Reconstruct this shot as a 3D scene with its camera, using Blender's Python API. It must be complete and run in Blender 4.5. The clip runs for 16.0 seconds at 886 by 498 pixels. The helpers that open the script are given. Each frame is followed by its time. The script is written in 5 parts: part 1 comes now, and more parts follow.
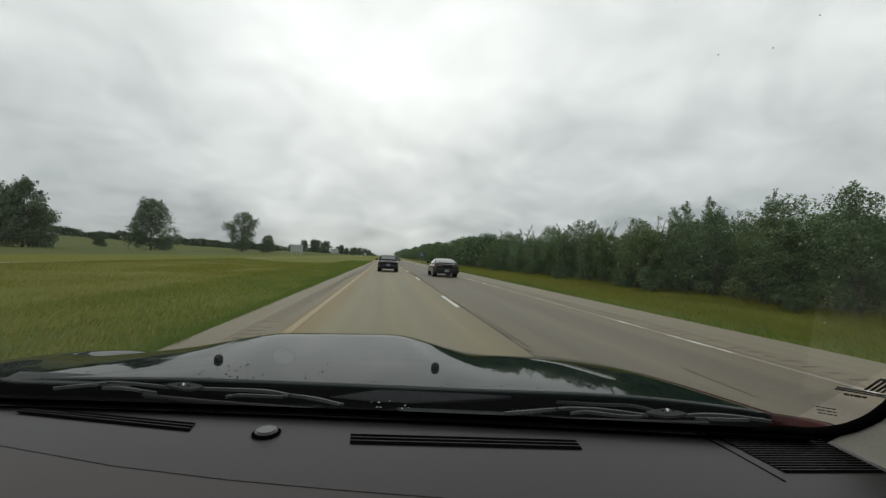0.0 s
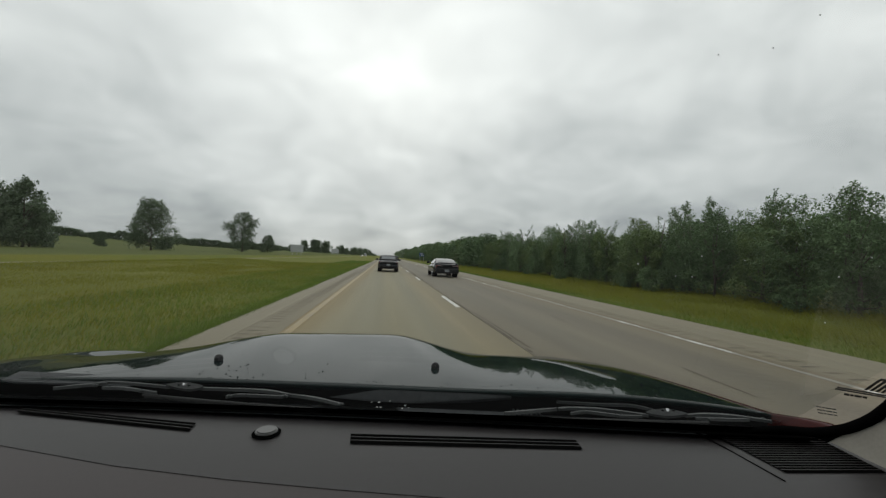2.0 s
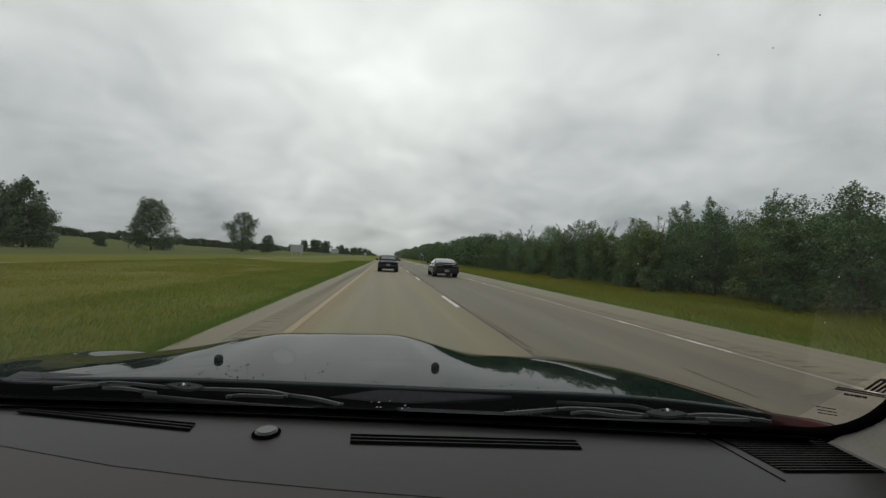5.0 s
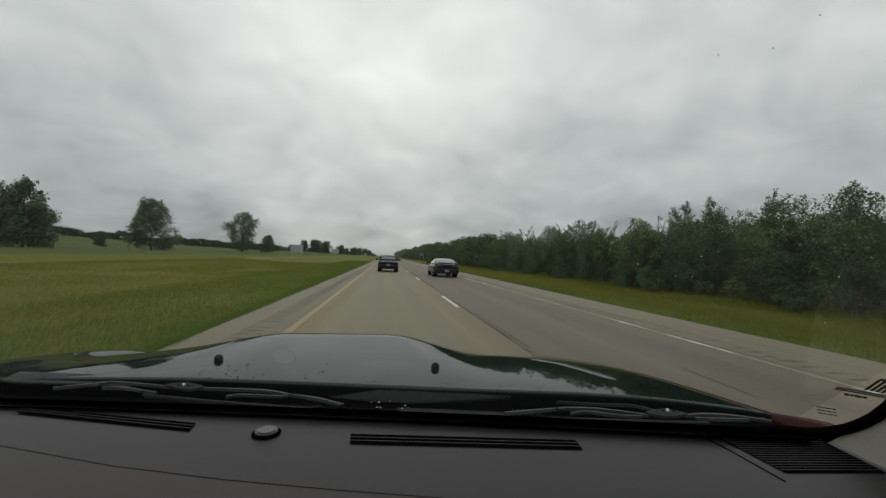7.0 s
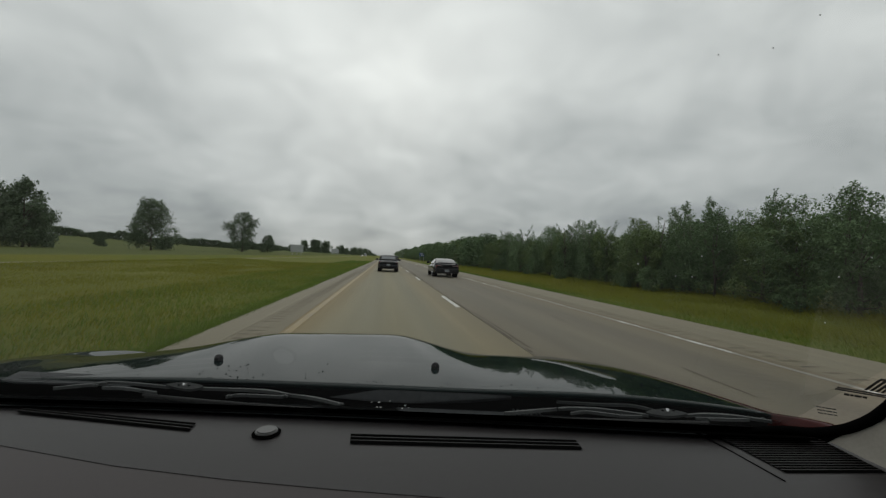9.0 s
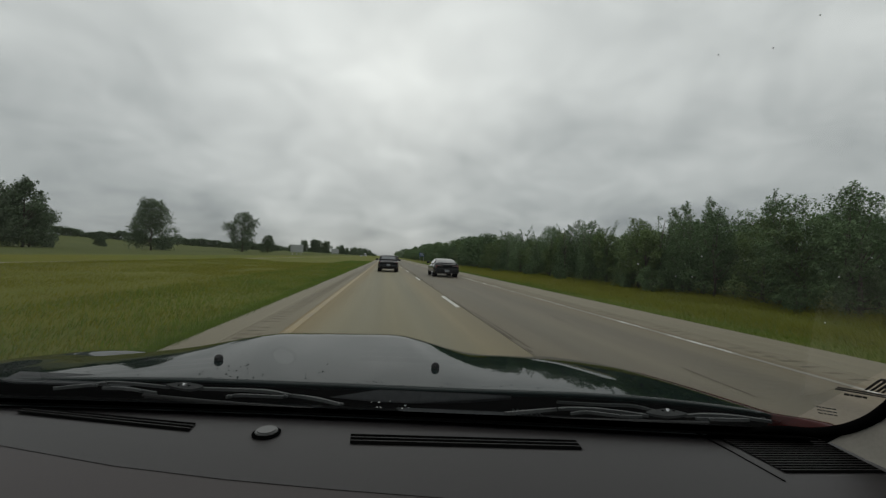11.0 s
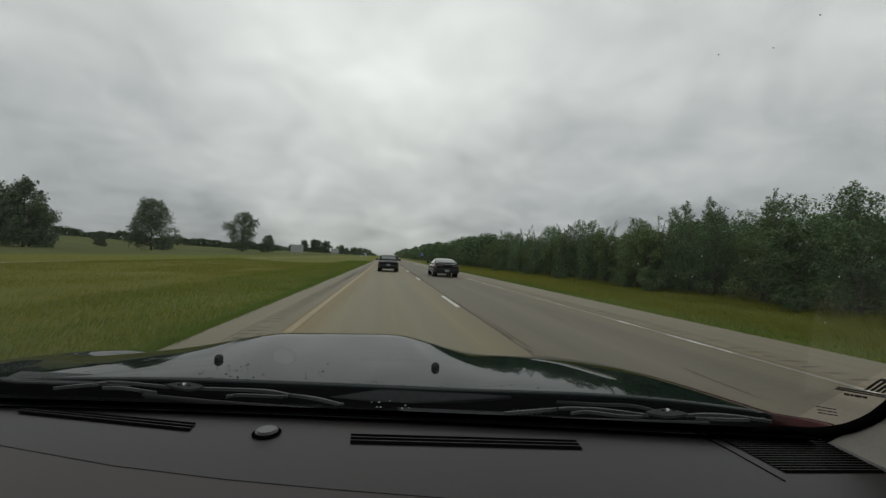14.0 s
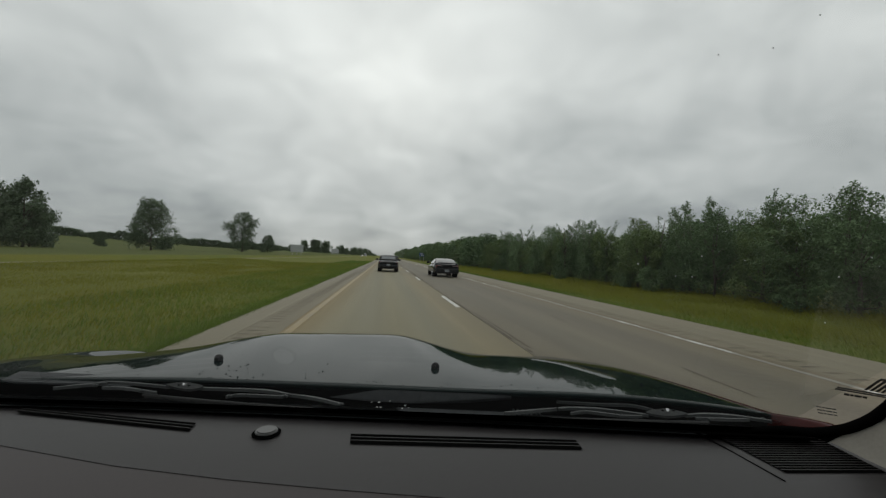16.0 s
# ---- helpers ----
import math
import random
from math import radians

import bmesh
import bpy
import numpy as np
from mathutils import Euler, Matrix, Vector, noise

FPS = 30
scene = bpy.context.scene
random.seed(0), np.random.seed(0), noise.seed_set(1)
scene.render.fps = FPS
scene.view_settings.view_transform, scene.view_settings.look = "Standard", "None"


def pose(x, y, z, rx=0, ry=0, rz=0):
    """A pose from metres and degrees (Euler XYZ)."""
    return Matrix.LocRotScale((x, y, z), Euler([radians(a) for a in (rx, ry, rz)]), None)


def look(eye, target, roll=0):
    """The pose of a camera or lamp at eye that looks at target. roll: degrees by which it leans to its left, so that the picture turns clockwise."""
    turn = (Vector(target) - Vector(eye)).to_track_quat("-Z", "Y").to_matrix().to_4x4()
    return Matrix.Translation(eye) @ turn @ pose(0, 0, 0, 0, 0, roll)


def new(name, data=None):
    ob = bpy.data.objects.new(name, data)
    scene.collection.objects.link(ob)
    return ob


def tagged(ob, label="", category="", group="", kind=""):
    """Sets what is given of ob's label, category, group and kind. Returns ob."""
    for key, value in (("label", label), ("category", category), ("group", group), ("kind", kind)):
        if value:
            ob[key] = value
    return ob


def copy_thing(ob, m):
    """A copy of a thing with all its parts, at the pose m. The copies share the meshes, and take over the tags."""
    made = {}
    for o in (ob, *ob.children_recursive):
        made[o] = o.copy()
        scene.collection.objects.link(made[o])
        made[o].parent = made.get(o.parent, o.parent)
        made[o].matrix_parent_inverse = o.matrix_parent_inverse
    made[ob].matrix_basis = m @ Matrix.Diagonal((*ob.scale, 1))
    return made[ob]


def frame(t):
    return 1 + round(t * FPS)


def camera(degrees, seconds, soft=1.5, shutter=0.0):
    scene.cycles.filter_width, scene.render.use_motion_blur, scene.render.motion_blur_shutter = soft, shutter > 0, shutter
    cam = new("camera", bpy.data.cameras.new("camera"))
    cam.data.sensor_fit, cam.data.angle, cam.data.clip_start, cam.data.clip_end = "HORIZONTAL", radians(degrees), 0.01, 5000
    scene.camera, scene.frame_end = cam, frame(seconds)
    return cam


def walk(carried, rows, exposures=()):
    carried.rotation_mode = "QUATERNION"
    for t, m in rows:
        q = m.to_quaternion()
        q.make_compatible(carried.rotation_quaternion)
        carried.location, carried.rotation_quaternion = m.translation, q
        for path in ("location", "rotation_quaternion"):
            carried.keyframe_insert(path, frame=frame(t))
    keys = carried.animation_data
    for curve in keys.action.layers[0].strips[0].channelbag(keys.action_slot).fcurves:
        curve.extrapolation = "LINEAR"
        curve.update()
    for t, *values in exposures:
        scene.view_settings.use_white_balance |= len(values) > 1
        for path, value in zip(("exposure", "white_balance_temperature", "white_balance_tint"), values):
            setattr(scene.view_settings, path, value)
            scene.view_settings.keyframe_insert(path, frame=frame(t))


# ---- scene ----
cam = camera(97.8, 16.0, soft=1.4)
EYE_Z = 1.36
walk(cam, [(t, pose(0.0, 0.0, EYE_Z + dz, 91.363 + dp, -2.398 + dr, -8.488 + dy)) for t, dz, dp, dr, dy in (
    (0.0, 0.0, 0.0, 0.0, 0.0), (0.5, 0.0, 0.01, 0.0, 0.0), (1.0, 0.0, 0.0, 0.01, 0.01), (1.5, 0.0, -0.01, 0.0, 0.01),
    (2.0, 0.0, 0.0, 0.0, 0.02), (2.5, 0.0, 0.01, 0.01, 0.02), (3.0, 0.0, 0.0, 0.0, 0.01), (3.5, 0.0, -0.01, 0.0, 0.01),
    (4.0, 0.0, 0.0, 0.01, 0.01), (6.5, 0.0, 0.0, 0.0, 0.01), (7.0, 0.0, 0.01, 0.0, 0.01), (7.5, 0.0, 0.0, 0.0, 0.01),
    (8.0, 0.0, -0.01, 0.0, 0.01), (8.5, 0.0, 0.0, 0.01, 0.01), (9.0, 0.0, 0.0, 0.0, 0.02), (11.5, 0.0, 0.01, 0.0, 0.02),
    (12.0, 0.0, 0.0, 0.0, 0.03), (12.5, 0.0, 0.0, 0.01, 0.02), (13.0, 0.0, 0.01, 0.0, 0.02), (13.5, 0.0, 0.0, 0.0, 0.03),
    (14.0, 0.0, -0.01, 0.0, 0.03), (14.5, 0.0, 0.0, 0.01, 0.03), (15.0, 0.0, 0.0, 0.0, 0.03), (15.5, 0.0, 0.01, 0.0, 0.03),
    (16.0, 0.0, 0.0, 0.0, 0.02))],
    exposures=[(0.0, 0.37), (1.0, 0.33), (3.0, 0.26), (4.0, 0.21), (6.5, 0.08), (8.0, 0.02), (9.0, -0.03), (12.0, -0.06), (14.0, -0.02), (16.0, 0.02)])

# ---- sky and sun ----
SUN_EL, SUN_AZ = 27.0, 0.0


def make_world():
    w = bpy.data.worlds.new("overcast_sky")
    scene.world = w
    w.use_nodes = True
    nt = w.node_tree
    nt.nodes.clear()
    N, L = nt.nodes.new, nt.links.new
    out, bg = N("ShaderNodeOutputWorld"), N("ShaderNodeBackground")
    tc, sep = N("ShaderNodeTexCoord"), N("ShaderNodeSeparateXYZ")
    L(tc.outputs["Generated"], sep.inputs[0])

    def m(op, a, b=None, c=None):
        n = N("ShaderNodeMath")
        n.operation = op
        for i, v in enumerate((a, b, c)):
            if v is None:
                continue
            if isinstance(v, (int, float)):
                n.inputs[i].default_value = v
            else:
                L(v, n.inputs[i])
        return n.outputs[0]
    up = m("MAXIMUM", sep.outputs[2], 0.0)
    k = m("DIVIDE", 1.0, m("ADD", up, 0.40))
    comb = N("ShaderNodeCombineXYZ")
    L(m("MULTIPLY", sep.outputs[0], k), comb.inputs[0])
    L(m("MULTIPLY", sep.outputs[1], k), comb.inputs[1])
    comb.inputs[2].default_value = 3.7

    def clouds(scale, detail, rough, dist):
        n = N("ShaderNodeTexNoise")
        n.inputs["Scale"].default_value, n.inputs["Detail"].default_value = scale, detail
        n.inputs["Roughness"].default_value, n.inputs["Distortion"].default_value = rough, dist
        L(comb.outputs[0], n.inputs["Vector"])
        return n.outputs["Fac"]
    big, small = clouds(1.5, 5.0, 0.5, 0.4), clouds(4.2, 5.0, 0.55, 0.5)
    c = m("ADD", m("MULTIPLY", m("SUBTRACT", big, 0.5), 1.0), m("MULTIPLY", m("SUBTRACT", small, 0.5), 0.55))
    # the hidden sun brightens the cloud deck round it
    d = N("ShaderNodeVectorMath")
    d.operation = "DOT_PRODUCT"
    L(tc.outputs["Generated"], d.inputs[0])
    e, a = radians(SUN_EL), radians(SUN_AZ)
    d.inputs[1].default_value = (math.sin(a) * math.cos(e), math.cos(a) * math.cos(e), math.sin(e))
    glow = m("POWER", m("MAXIMUM", d.outputs["Value"], 0.0), 14.0)
    lum = m("ADD", m("ADD", 0.535, m("MULTIPLY", glow, 0.15)), m("MULTIPLY", c, 0.62))
    # thicker, greyer cloud low over the land
    low = m("POWER", m("SUBTRACT", 1.0, m("MINIMUM", m("MULTIPLY", up, 2.0), 1.0)), 2.0)
    lum = m("SUBTRACT", lum, m("MULTIPLY", low, 0.34))
    ramp = N("ShaderNodeValToRGB")
    ramp.color_ramp.elements[0].position, ramp.color_ramp.elements[0].color = 0.2, (0.27, 0.29, 0.30, 1)
    ramp.color_ramp.elements[1].position, ramp.color_ramp.elements[1].color = 0.8, (0.86, 0.87, 0.86, 1)
    L(lum, ramp.inputs[0])
    sky = N("ShaderNodeTexSky")
    sky.sky_type, sky.sun_disc = "NISHITA", False
    sky.sun_elevation, sky.sun_rotation = radians(SUN_EL), radians(SUN_AZ)
    sky_k = N("ShaderNodeMix")
    sky_k.data_type, sky_k.blend_type = "RGBA", "ADD"
    sky_k.inputs["Factor"].default_value = 0.0015
    L(ramp.outputs[0], sky_k.inputs["A"])
    L(sky.outputs[0], sky_k.inputs["B"])
    L(sky_k.outputs["Result"], bg.inputs["Color"])
    bg.inputs["Strength"].default_value = 1.03
    L(bg.outputs[0], out.inputs[0])


make_world()
sun = new("sun", bpy.data.lights.new("sun", "SUN"))
sun.data.energy, sun.data.angle, sun.data.color = 0.5, radians(150), (1.0, 0.98, 0.94)
sun.matrix_world = look((0, 0, 0), (-math.sin(radians(SUN_AZ)) * math.cos(radians(SUN_EL)), -math.cos(radians(SUN_AZ)) * math.cos(radians(SUN_EL)), -math.sin(radians(SUN_EL))))


# ---- materials ----
class Mat:
    def __init__(self, name, rough=0.6, metal=0.0, spec=0.5, coat=0.0):
        self.m = bpy.data.materials.new(name)
        self.m.use_nodes = True
        self.nt = self.m.node_tree
        self.b = self.nt.nodes["Principled BSDF"]
        self.b.inputs["Roughness"].default_value, self.b.inputs["Metallic"].default_value = rough, metal
        self.b.inputs["Specular IOR Level"].default_value, self.b.inputs["Coat Weight"].default_value = spec, coat
        self.b.inputs["Coat Roughness"].default_value = 0.03

    def node(self, kind, **kw):
        n = self.nt.nodes.new(kind)
        for k, v in kw.items():
            n.inputs[k.replace("_", " ")].default_value = v
        return n

    def link(self, a, b):
        self.nt.links.new(a, b)

    def coords(self, stretch=(1, 1, 1)):
        tc, mp = self.node("ShaderNodeTexCoord"), self.node("ShaderNodeMapping")
        mp.inputs["Scale"].default_value = stretch
        self.link(tc.outputs["Object"], mp.inputs[0])
        return mp.outputs[0]

    def noise(self, scale, detail=4.0, rough=0.55, stretch=(1, 1, 1)):
        n = self.node("ShaderNodeTexNoise", Scale=scale, Detail=detail, Roughness=rough)
        self.link(self.coords(stretch), n.inputs["Vector"])
        return n.outputs["Fac"]

    def ramp(self, fac, stops):
        r = self.node("ShaderNodeValToRGB")
        els = r.color_ramp.elements
        while len(els) < len(stops):
            els.new(0.5)
        for e, (p, col) in zip(els, stops):
            e.position, e.color = p, (*col, 1)
        self.link(fac, r.inputs[0])
        return r.outputs[0]

    def mix(self, fac, a, b, blend="MIX"):
        n = self.node("ShaderNodeMix")
        n.data_type, n.blend_type = "RGBA", blend
        for key, v in (("Factor", fac), ("A", a), ("B", b)):
            s = n.inputs[key] if key == "Factor" else [i for i in n.inputs if i.name == key and i.type == "RGBA"][0]
            if isinstance(v, (int, float)):
                s.default_value = v
            elif isinstance(v, tuple):
                s.default_value = (*v, 1)
            else:
                self.link(v, s)
        return [o for o in n.outputs if o.type == "RGBA"][0]

    def color(self, c):
        if isinstance(c, tuple):
            self.b.inputs["Base Color"].default_value = (*c, 1)
        else:
            self.link(c, self.b.inputs["Base Color"])
        return self

    def bump(self, h, strength=0.3, dist=0.02):
        n = self.node("ShaderNodeBump", Strength=strength, Distance=dist)
        self.link(h, n.inputs["Height"])
        self.link(n.outputs[0], self.b.inputs["Normal"])
        return self

    def roughness(self, fac, lo, hi):
        n = self.node("ShaderNodeMapRange")
        n.inputs["To Min"].default_value, n.inputs["To Max"].default_value = lo, hi
        self.link(fac, n.inputs["Value"])
        self.link(n.outputs[0], self.b.inputs["Roughness"])
        return self


def plain(name, col, rough=0.5, metal=0.0, grain=60.0, vary=0.15, bump=0.05, coat=0.0, spec=0.5):
    k = Mat(name, rough, metal, spec, coat)
    f = k.noise(grain, 3.0)
    lo, hi = tuple(v * (1 - vary) for v in col), tuple(min(1, v * (1 + vary)) for v in col)
    k.color(k.ramp(f, [(0.3, lo), (0.7, hi)]))
    if bump:
        k.bump(k.noise(grain * 3, 2.0), bump, 0.002)
    return k.m


def pavement_mat(name, lo, mid, hi, span=None, wear=()):
    """Worn concrete: broad stains drawn out along the road, fine aggregate, and (from side to side of the span) wear in the wheel tracks."""
    k = Mat(name, 0.75, spec=0.3)
    broad = k.noise(0.35, 5.0, 0.6, (1.6, 0.12, 1))
    fine = k.noise(26.0, 4.0, 0.7)
    streak = k.noise(2.2, 3.0, 0.6, (1.0, 0.02, 1))
    c = k.ramp(broad, [(0.25, lo), (0.5, mid), (0.78, hi)])
    c = k.mix(0.5, c, k.ramp(streak, [(0.3, tuple(v * 0.84 for v in lo)), (0.7, tuple(v * 1.10 for v in hi))]))
    c = k.mix(0.30, c, k.ramp(fine, [(0.3, tuple(v * 0.6 for v in lo)), (0.7, tuple(v * 1.25 for v in hi))]))
    if span:
        tc, sp, at, sway = k.node("ShaderNodeTexCoord"), k.node("ShaderNodeSeparateXYZ"), k.node("ShaderNodeMapRange"), k.node("ShaderNodeMath")
        at.inputs["From Min"].default_value, at.inputs["From Max"].default_value = span[0] + 0.25, span[1] + 0.25
        sway.operation = "MULTIPLY_ADD"
        sway.inputs[1].default_value = 0.5
        k.link(tc.outputs["Object"], sp.inputs[0])
        k.link(k.noise(0.5, 4.0, 0.65, (1.0, 0.12, 1)), sway.inputs[0])
        k.link(sp.outputs[0], sway.inputs[2])
        k.link(sway.outputs[0], at.inputs["Value"])
        c = k.mix(1.0, c, k.ramp(at.outputs[0], wear), "MULTIPLY")
    k.color(c)
    k.roughness(broad, 0.6, 0.85)
    k.bump(fine, 0.25, 0.006)
    return k.m


M_LANE = pavement_mat("worn_concrete", (0.164, 0.147, 0.089), (0.198, 0.179, 0.111), (0.238, 0.217, 0.139), (-1.70, 2.20),
                      [(0.0, (0.98, 0.80, 0.60)), (0.10, (0.98, 0.86, 0.72)), (0.20, (1.0, 0.98, 0.98)), (0.34, (0.90, 0.91, 0.95)), (0.50, (1.0, 0.98, 0.95)), (0.68, (0.90, 0.91, 0.96)), (0.84, (1.0, 0.93, 0.88)), (1.0, (0.84, 0.79, 0.78))])
M_LANE2 = pavement_mat("grey_concrete", *[(q[0] * 0.82, q[1] * 0.75, q[2] * 0.70) for q in ((0.149, 0.140, 0.104), (0.180, 0.172, 0.129), (0.216, 0.207, 0.158))], span=(2.20, 5.94),
                       wear=[(0.0, (0.84, 0.83, 0.83)), (0.10, (0.95, 0.94, 0.95)), (0.26, (0.88, 0.90, 0.95)), (0.46, (1.0, 1.0, 1.02)), (0.66, (0.88, 0.89, 0.93)), (0.85, (1.0, 0.98, 0.95)), (1.0, (1.0, 0.90, 0.78))])
M_SHOULDER = pavement_mat("shoulder_concrete", (0.150, 0.129, 0.086), (0.190, 0.166, 0.112), (0.238, 0.212, 0.148))
M_DIRTY = pavement_mat("dirt_stained_concrete", (0.128, 0.106, 0.070), (0.166, 0.142, 0.096), (0.220, 0.196, 0.134))
M_OPPOSITE = pavement_mat("pale_concrete", (0.135, 0.128, 0.075), (0.155, 0.146, 0.09), (0.18, 0.17, 0.115))
M_GROOVE = plain("groove_brown", (0.100, 0.082, 0.056), 0.95, grain=3, vary=0.35)
M_TAR = plain("joint_tar", (0.108, 0.094, 0.072), 0.95, grain=14, vary=0.4, spec=0.05)


def worn_paint(name, col, under, scale=7.0, wear=0.43, stretch=(1, 1, 1), soft=0.07):
    """Road paint that has worn through to the pavement in patches, and thinned all over."""
    k = Mat(name, 0.6)
    f = k.noise(scale, 6.0, 0.70, stretch)
    gone = k.ramp(f, [(wear - soft, (0, 0, 0)), (wear + soft, (1, 1, 1))])
    thin = k.mix(k.ramp(k.noise(38.0, 4.0, 0.7), [(0.36, (0.55, 0.55, 0.55)), (0.56, (1, 1, 1))]), under, k.ramp(k.noise(1.5), [(0.3, tuple(v * 0.8 for v in col)), (0.7, col)]))
    k.color(k.mix(gone, under, thin))
    return k.m


M_WHITE = worn_paint("white_road_paint", (0.64, 0.64, 0.60), (0.26, 0.25, 0.22))
M_EDGE = worn_paint("patchy_white_road_paint", (0.74, 0.74, 0.71), (0.20, 0.19, 0.155), 1.1, 0.525, (1.0, 0.35, 1.0), 0.035)
M_YELLOW = worn_paint("yellow_road_paint", (0.315, 0.236, 0.10), (0.22, 0.178, 0.105), 5.0, 0.47, (1, 0.4, 1), 0.10)


def ground_mat():
    k = Mat("meadow_ground", 0.95, spec=0.1)
    big = k.noise(0.035, 4.0, 0.6, (1.0, 0.5, 1))
    mid = k.noise(0.5, 5.0, 0.65, (1.0, 0.35, 1))
    fine = k.noise(9.0, 5.0, 0.7)
    c = k.ramp(big, [(0.3, (0.076, 0.106, 0.010)), (0.52, (0.113, 0.124, 0.013)), (0.72, (0.152, 0.130, 0.017))])
    c = k.mix(0.45, c, k.ramp(mid, [(0.3, (0.076, 0.11, 0.015)), (0.7, (0.19, 0.165, 0.030))]))
    c = k.mix(0.28, c, k.ramp(fine, [(0.3, (0.06, 0.08, 0.014)), (0.7, (0.17, 0.17, 0.05))]))
    tc, sp = k.node("ShaderNodeTexCoord"), k.node("ShaderNodeSeparateXYZ")
    k.link(tc.outputs["Object"], sp.inputs[0])
    far = k.node("ShaderNodeMapRange")
    far.inputs["From Min"].default_value, far.inputs["From Max"].default_value = -34.0, -42.0
    k.link(sp.outputs[0], far.inputs["Value"])
    crop = k.ramp(k.noise(0.06, 5.0, 0.6), [(0.3, (0.055, 0.072, 0.020)), (0.7, (0.105, 0.115, 0.032))])
    k.color(k.mix(far.outputs[0], c, crop))
    k.bump(fine, 0.6, 0.06)
    return k.m


M_GROUND = ground_mat()


def foliage_mat(name, lo, hi, light=0.3, dry=None, patch=1.1, spec=0.3):
    k = Mat(name, 0.55, spec=spec)
    geo, ob = k.node("ShaderNodeNewGeometry"), k.node("ShaderNodeObjectInfo")
    c = k.ramp(geo.outputs["Random Per Island"], [(0.0, lo), (0.7, tuple((a + b) / 2 for a, b in zip(lo, hi))), (1.0, hi)])
    c = k.mix(0.5, c, k.ramp(ob.outputs["Random"], [(0.0, tuple(v * 0.75 for v in lo)), (1.0, hi)]))
    c = k.mix(0.35, c, k.ramp(k.noise(patch, 3.0, 0.6), [(0.35, tuple(v * 0.72 for v in lo)), (0.65, tuple(v * 1.12 for v in hi))]))
    if dry:
        c = k.mix(k.ramp(k.noise(0.09, 5.0, 0.65, (1.0, 0.25, 1)), [(0.35, (0, 0, 0)), (0.75, (0.45, 0.45, 0.45))]), c, dry)
    k.color(c)
    tr, add = k.node("ShaderNodeBsdfTranslucent"), k.node("ShaderNodeMixShader")
    k.link(c, tr.inputs["Color"])
    add.inputs[0].default_value = light
    k.link(k.b.outputs[0], add.inputs[1])
    k.link(tr.outputs[0], add.inputs[2])
    k.link(add.outputs[0], k.nt.nodes["Material Output"].inputs["Surface"])
    return k.m


M_LEAF = foliage_mat("tree_leaves", (0.076, 0.125, 0.060), (0.152, 0.226, 0.104), spec=0.15)
M_LEAF_LIGHT = foliage_mat("young_leaves", (0.088, 0.134, 0.052), (0.176, 0.238, 0.092), spec=0.15)
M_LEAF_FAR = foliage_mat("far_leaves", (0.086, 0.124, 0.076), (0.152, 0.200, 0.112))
M_GRASS = foliage_mat("grass_blades", (0.118, 0.139, 0.008), (0.148, 0.162, 0.011), 0.25, (0.200, 0.154, 0.014), spec=0.1)
M_GRASS_GREEN = foliage_mat("green_grass_blades", (0.073, 0.120, 0.008), (0.100, 0.148, 0.012), 0.25, spec=0.1)
M_BARK = plain("bark", (0.10, 0.085, 0.07), 0.9, grain=12, vary=0.4, bump=0.6)


def paint_mat(name, col, rough=0.12, vary=0.1, coat=1.0):
    k = Mat(name, 0.5, 0.0, 0.0, coat)
    k.b.inputs["Coat IOR"].default_value = 1.36
    f = k.noise(5.0, 3.0)
    k.color(k.ramp(f, [(0.3, tuple(v * (1 - vary) for v in col)), (0.7, tuple(v * (1 + vary) for v in col))]))
    k.b.inputs["Coat Roughness"].default_value = rough
    k.bump(k.noise(900.0, 1.0), 0.01, 0.0005)
    return k.m


M_HOOD = paint_mat("black_car_paint", (0.0048, 0.0115, 0.0112), 0.02, coat=0.76)
M_RED = paint_mat("dark_red_car_paint", (0.034, 0.005, 0.004), 0.08, coat=0.3)
M_CHARCOAL = paint_mat("charcoal_car_paint", (0.012, 0.013, 0.015), 0.10)
M_SLATE = paint_mat("slate_blue_car_paint", (0.016, 0.018, 0.022), 0.10)
M_SILVER = paint_mat("silver_car_paint", (0.42, 0.43, 0.44), 0.12)
M_PLASTIC = plain("black_trim_plastic", (0.008, 0.008, 0.009), 0.5, grain=300, vary=0.2, spec=0.2)
M_RUBBER = plain("black_rubber", (0.012, 0.012, 0.012), 0.7, grain=80, vary=0.2)
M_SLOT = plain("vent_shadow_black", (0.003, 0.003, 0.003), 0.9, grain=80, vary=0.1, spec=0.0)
M_DASH = plain("charcoal_soft_vinyl", (0.021, 0.019, 0.0195), 0.48, spec=0.25, grain=240, vary=0.08, bump=0.12)
M_DASH_LOW = plain("lower_charcoal_vinyl", (0.028, 0.0205, 0.0210), 0.5, spec=0.25, grain=240, vary=0.08, bump=0.10)
M_TRIM = plain("beige_pillar_trim", (0.28, 0.262, 0.225), 0.8, grain=200, vary=0.06, bump=0.15)
M_CLOTH = plain("grey_seat_cloth", (0.09, 0.088, 0.085), 0.95, grain=180, vary=0.25, bump=0.3)
M_CHROME = plain("bright_metal", (0.75, 0.75, 0.76), 0.2, 1.0, grain=30, vary=0.06, bump=0.02)
M_STEEL = plain("galvanised_steel", (0.42, 0.43, 0.44), 0.5, 0.6, grain=8, vary=0.15)
M_COWL = plain("wet_black_cowl_plastic", (0.007, 0.009, 0.0095), 0.3, grain=60, vary=0.4, spec=0.4)
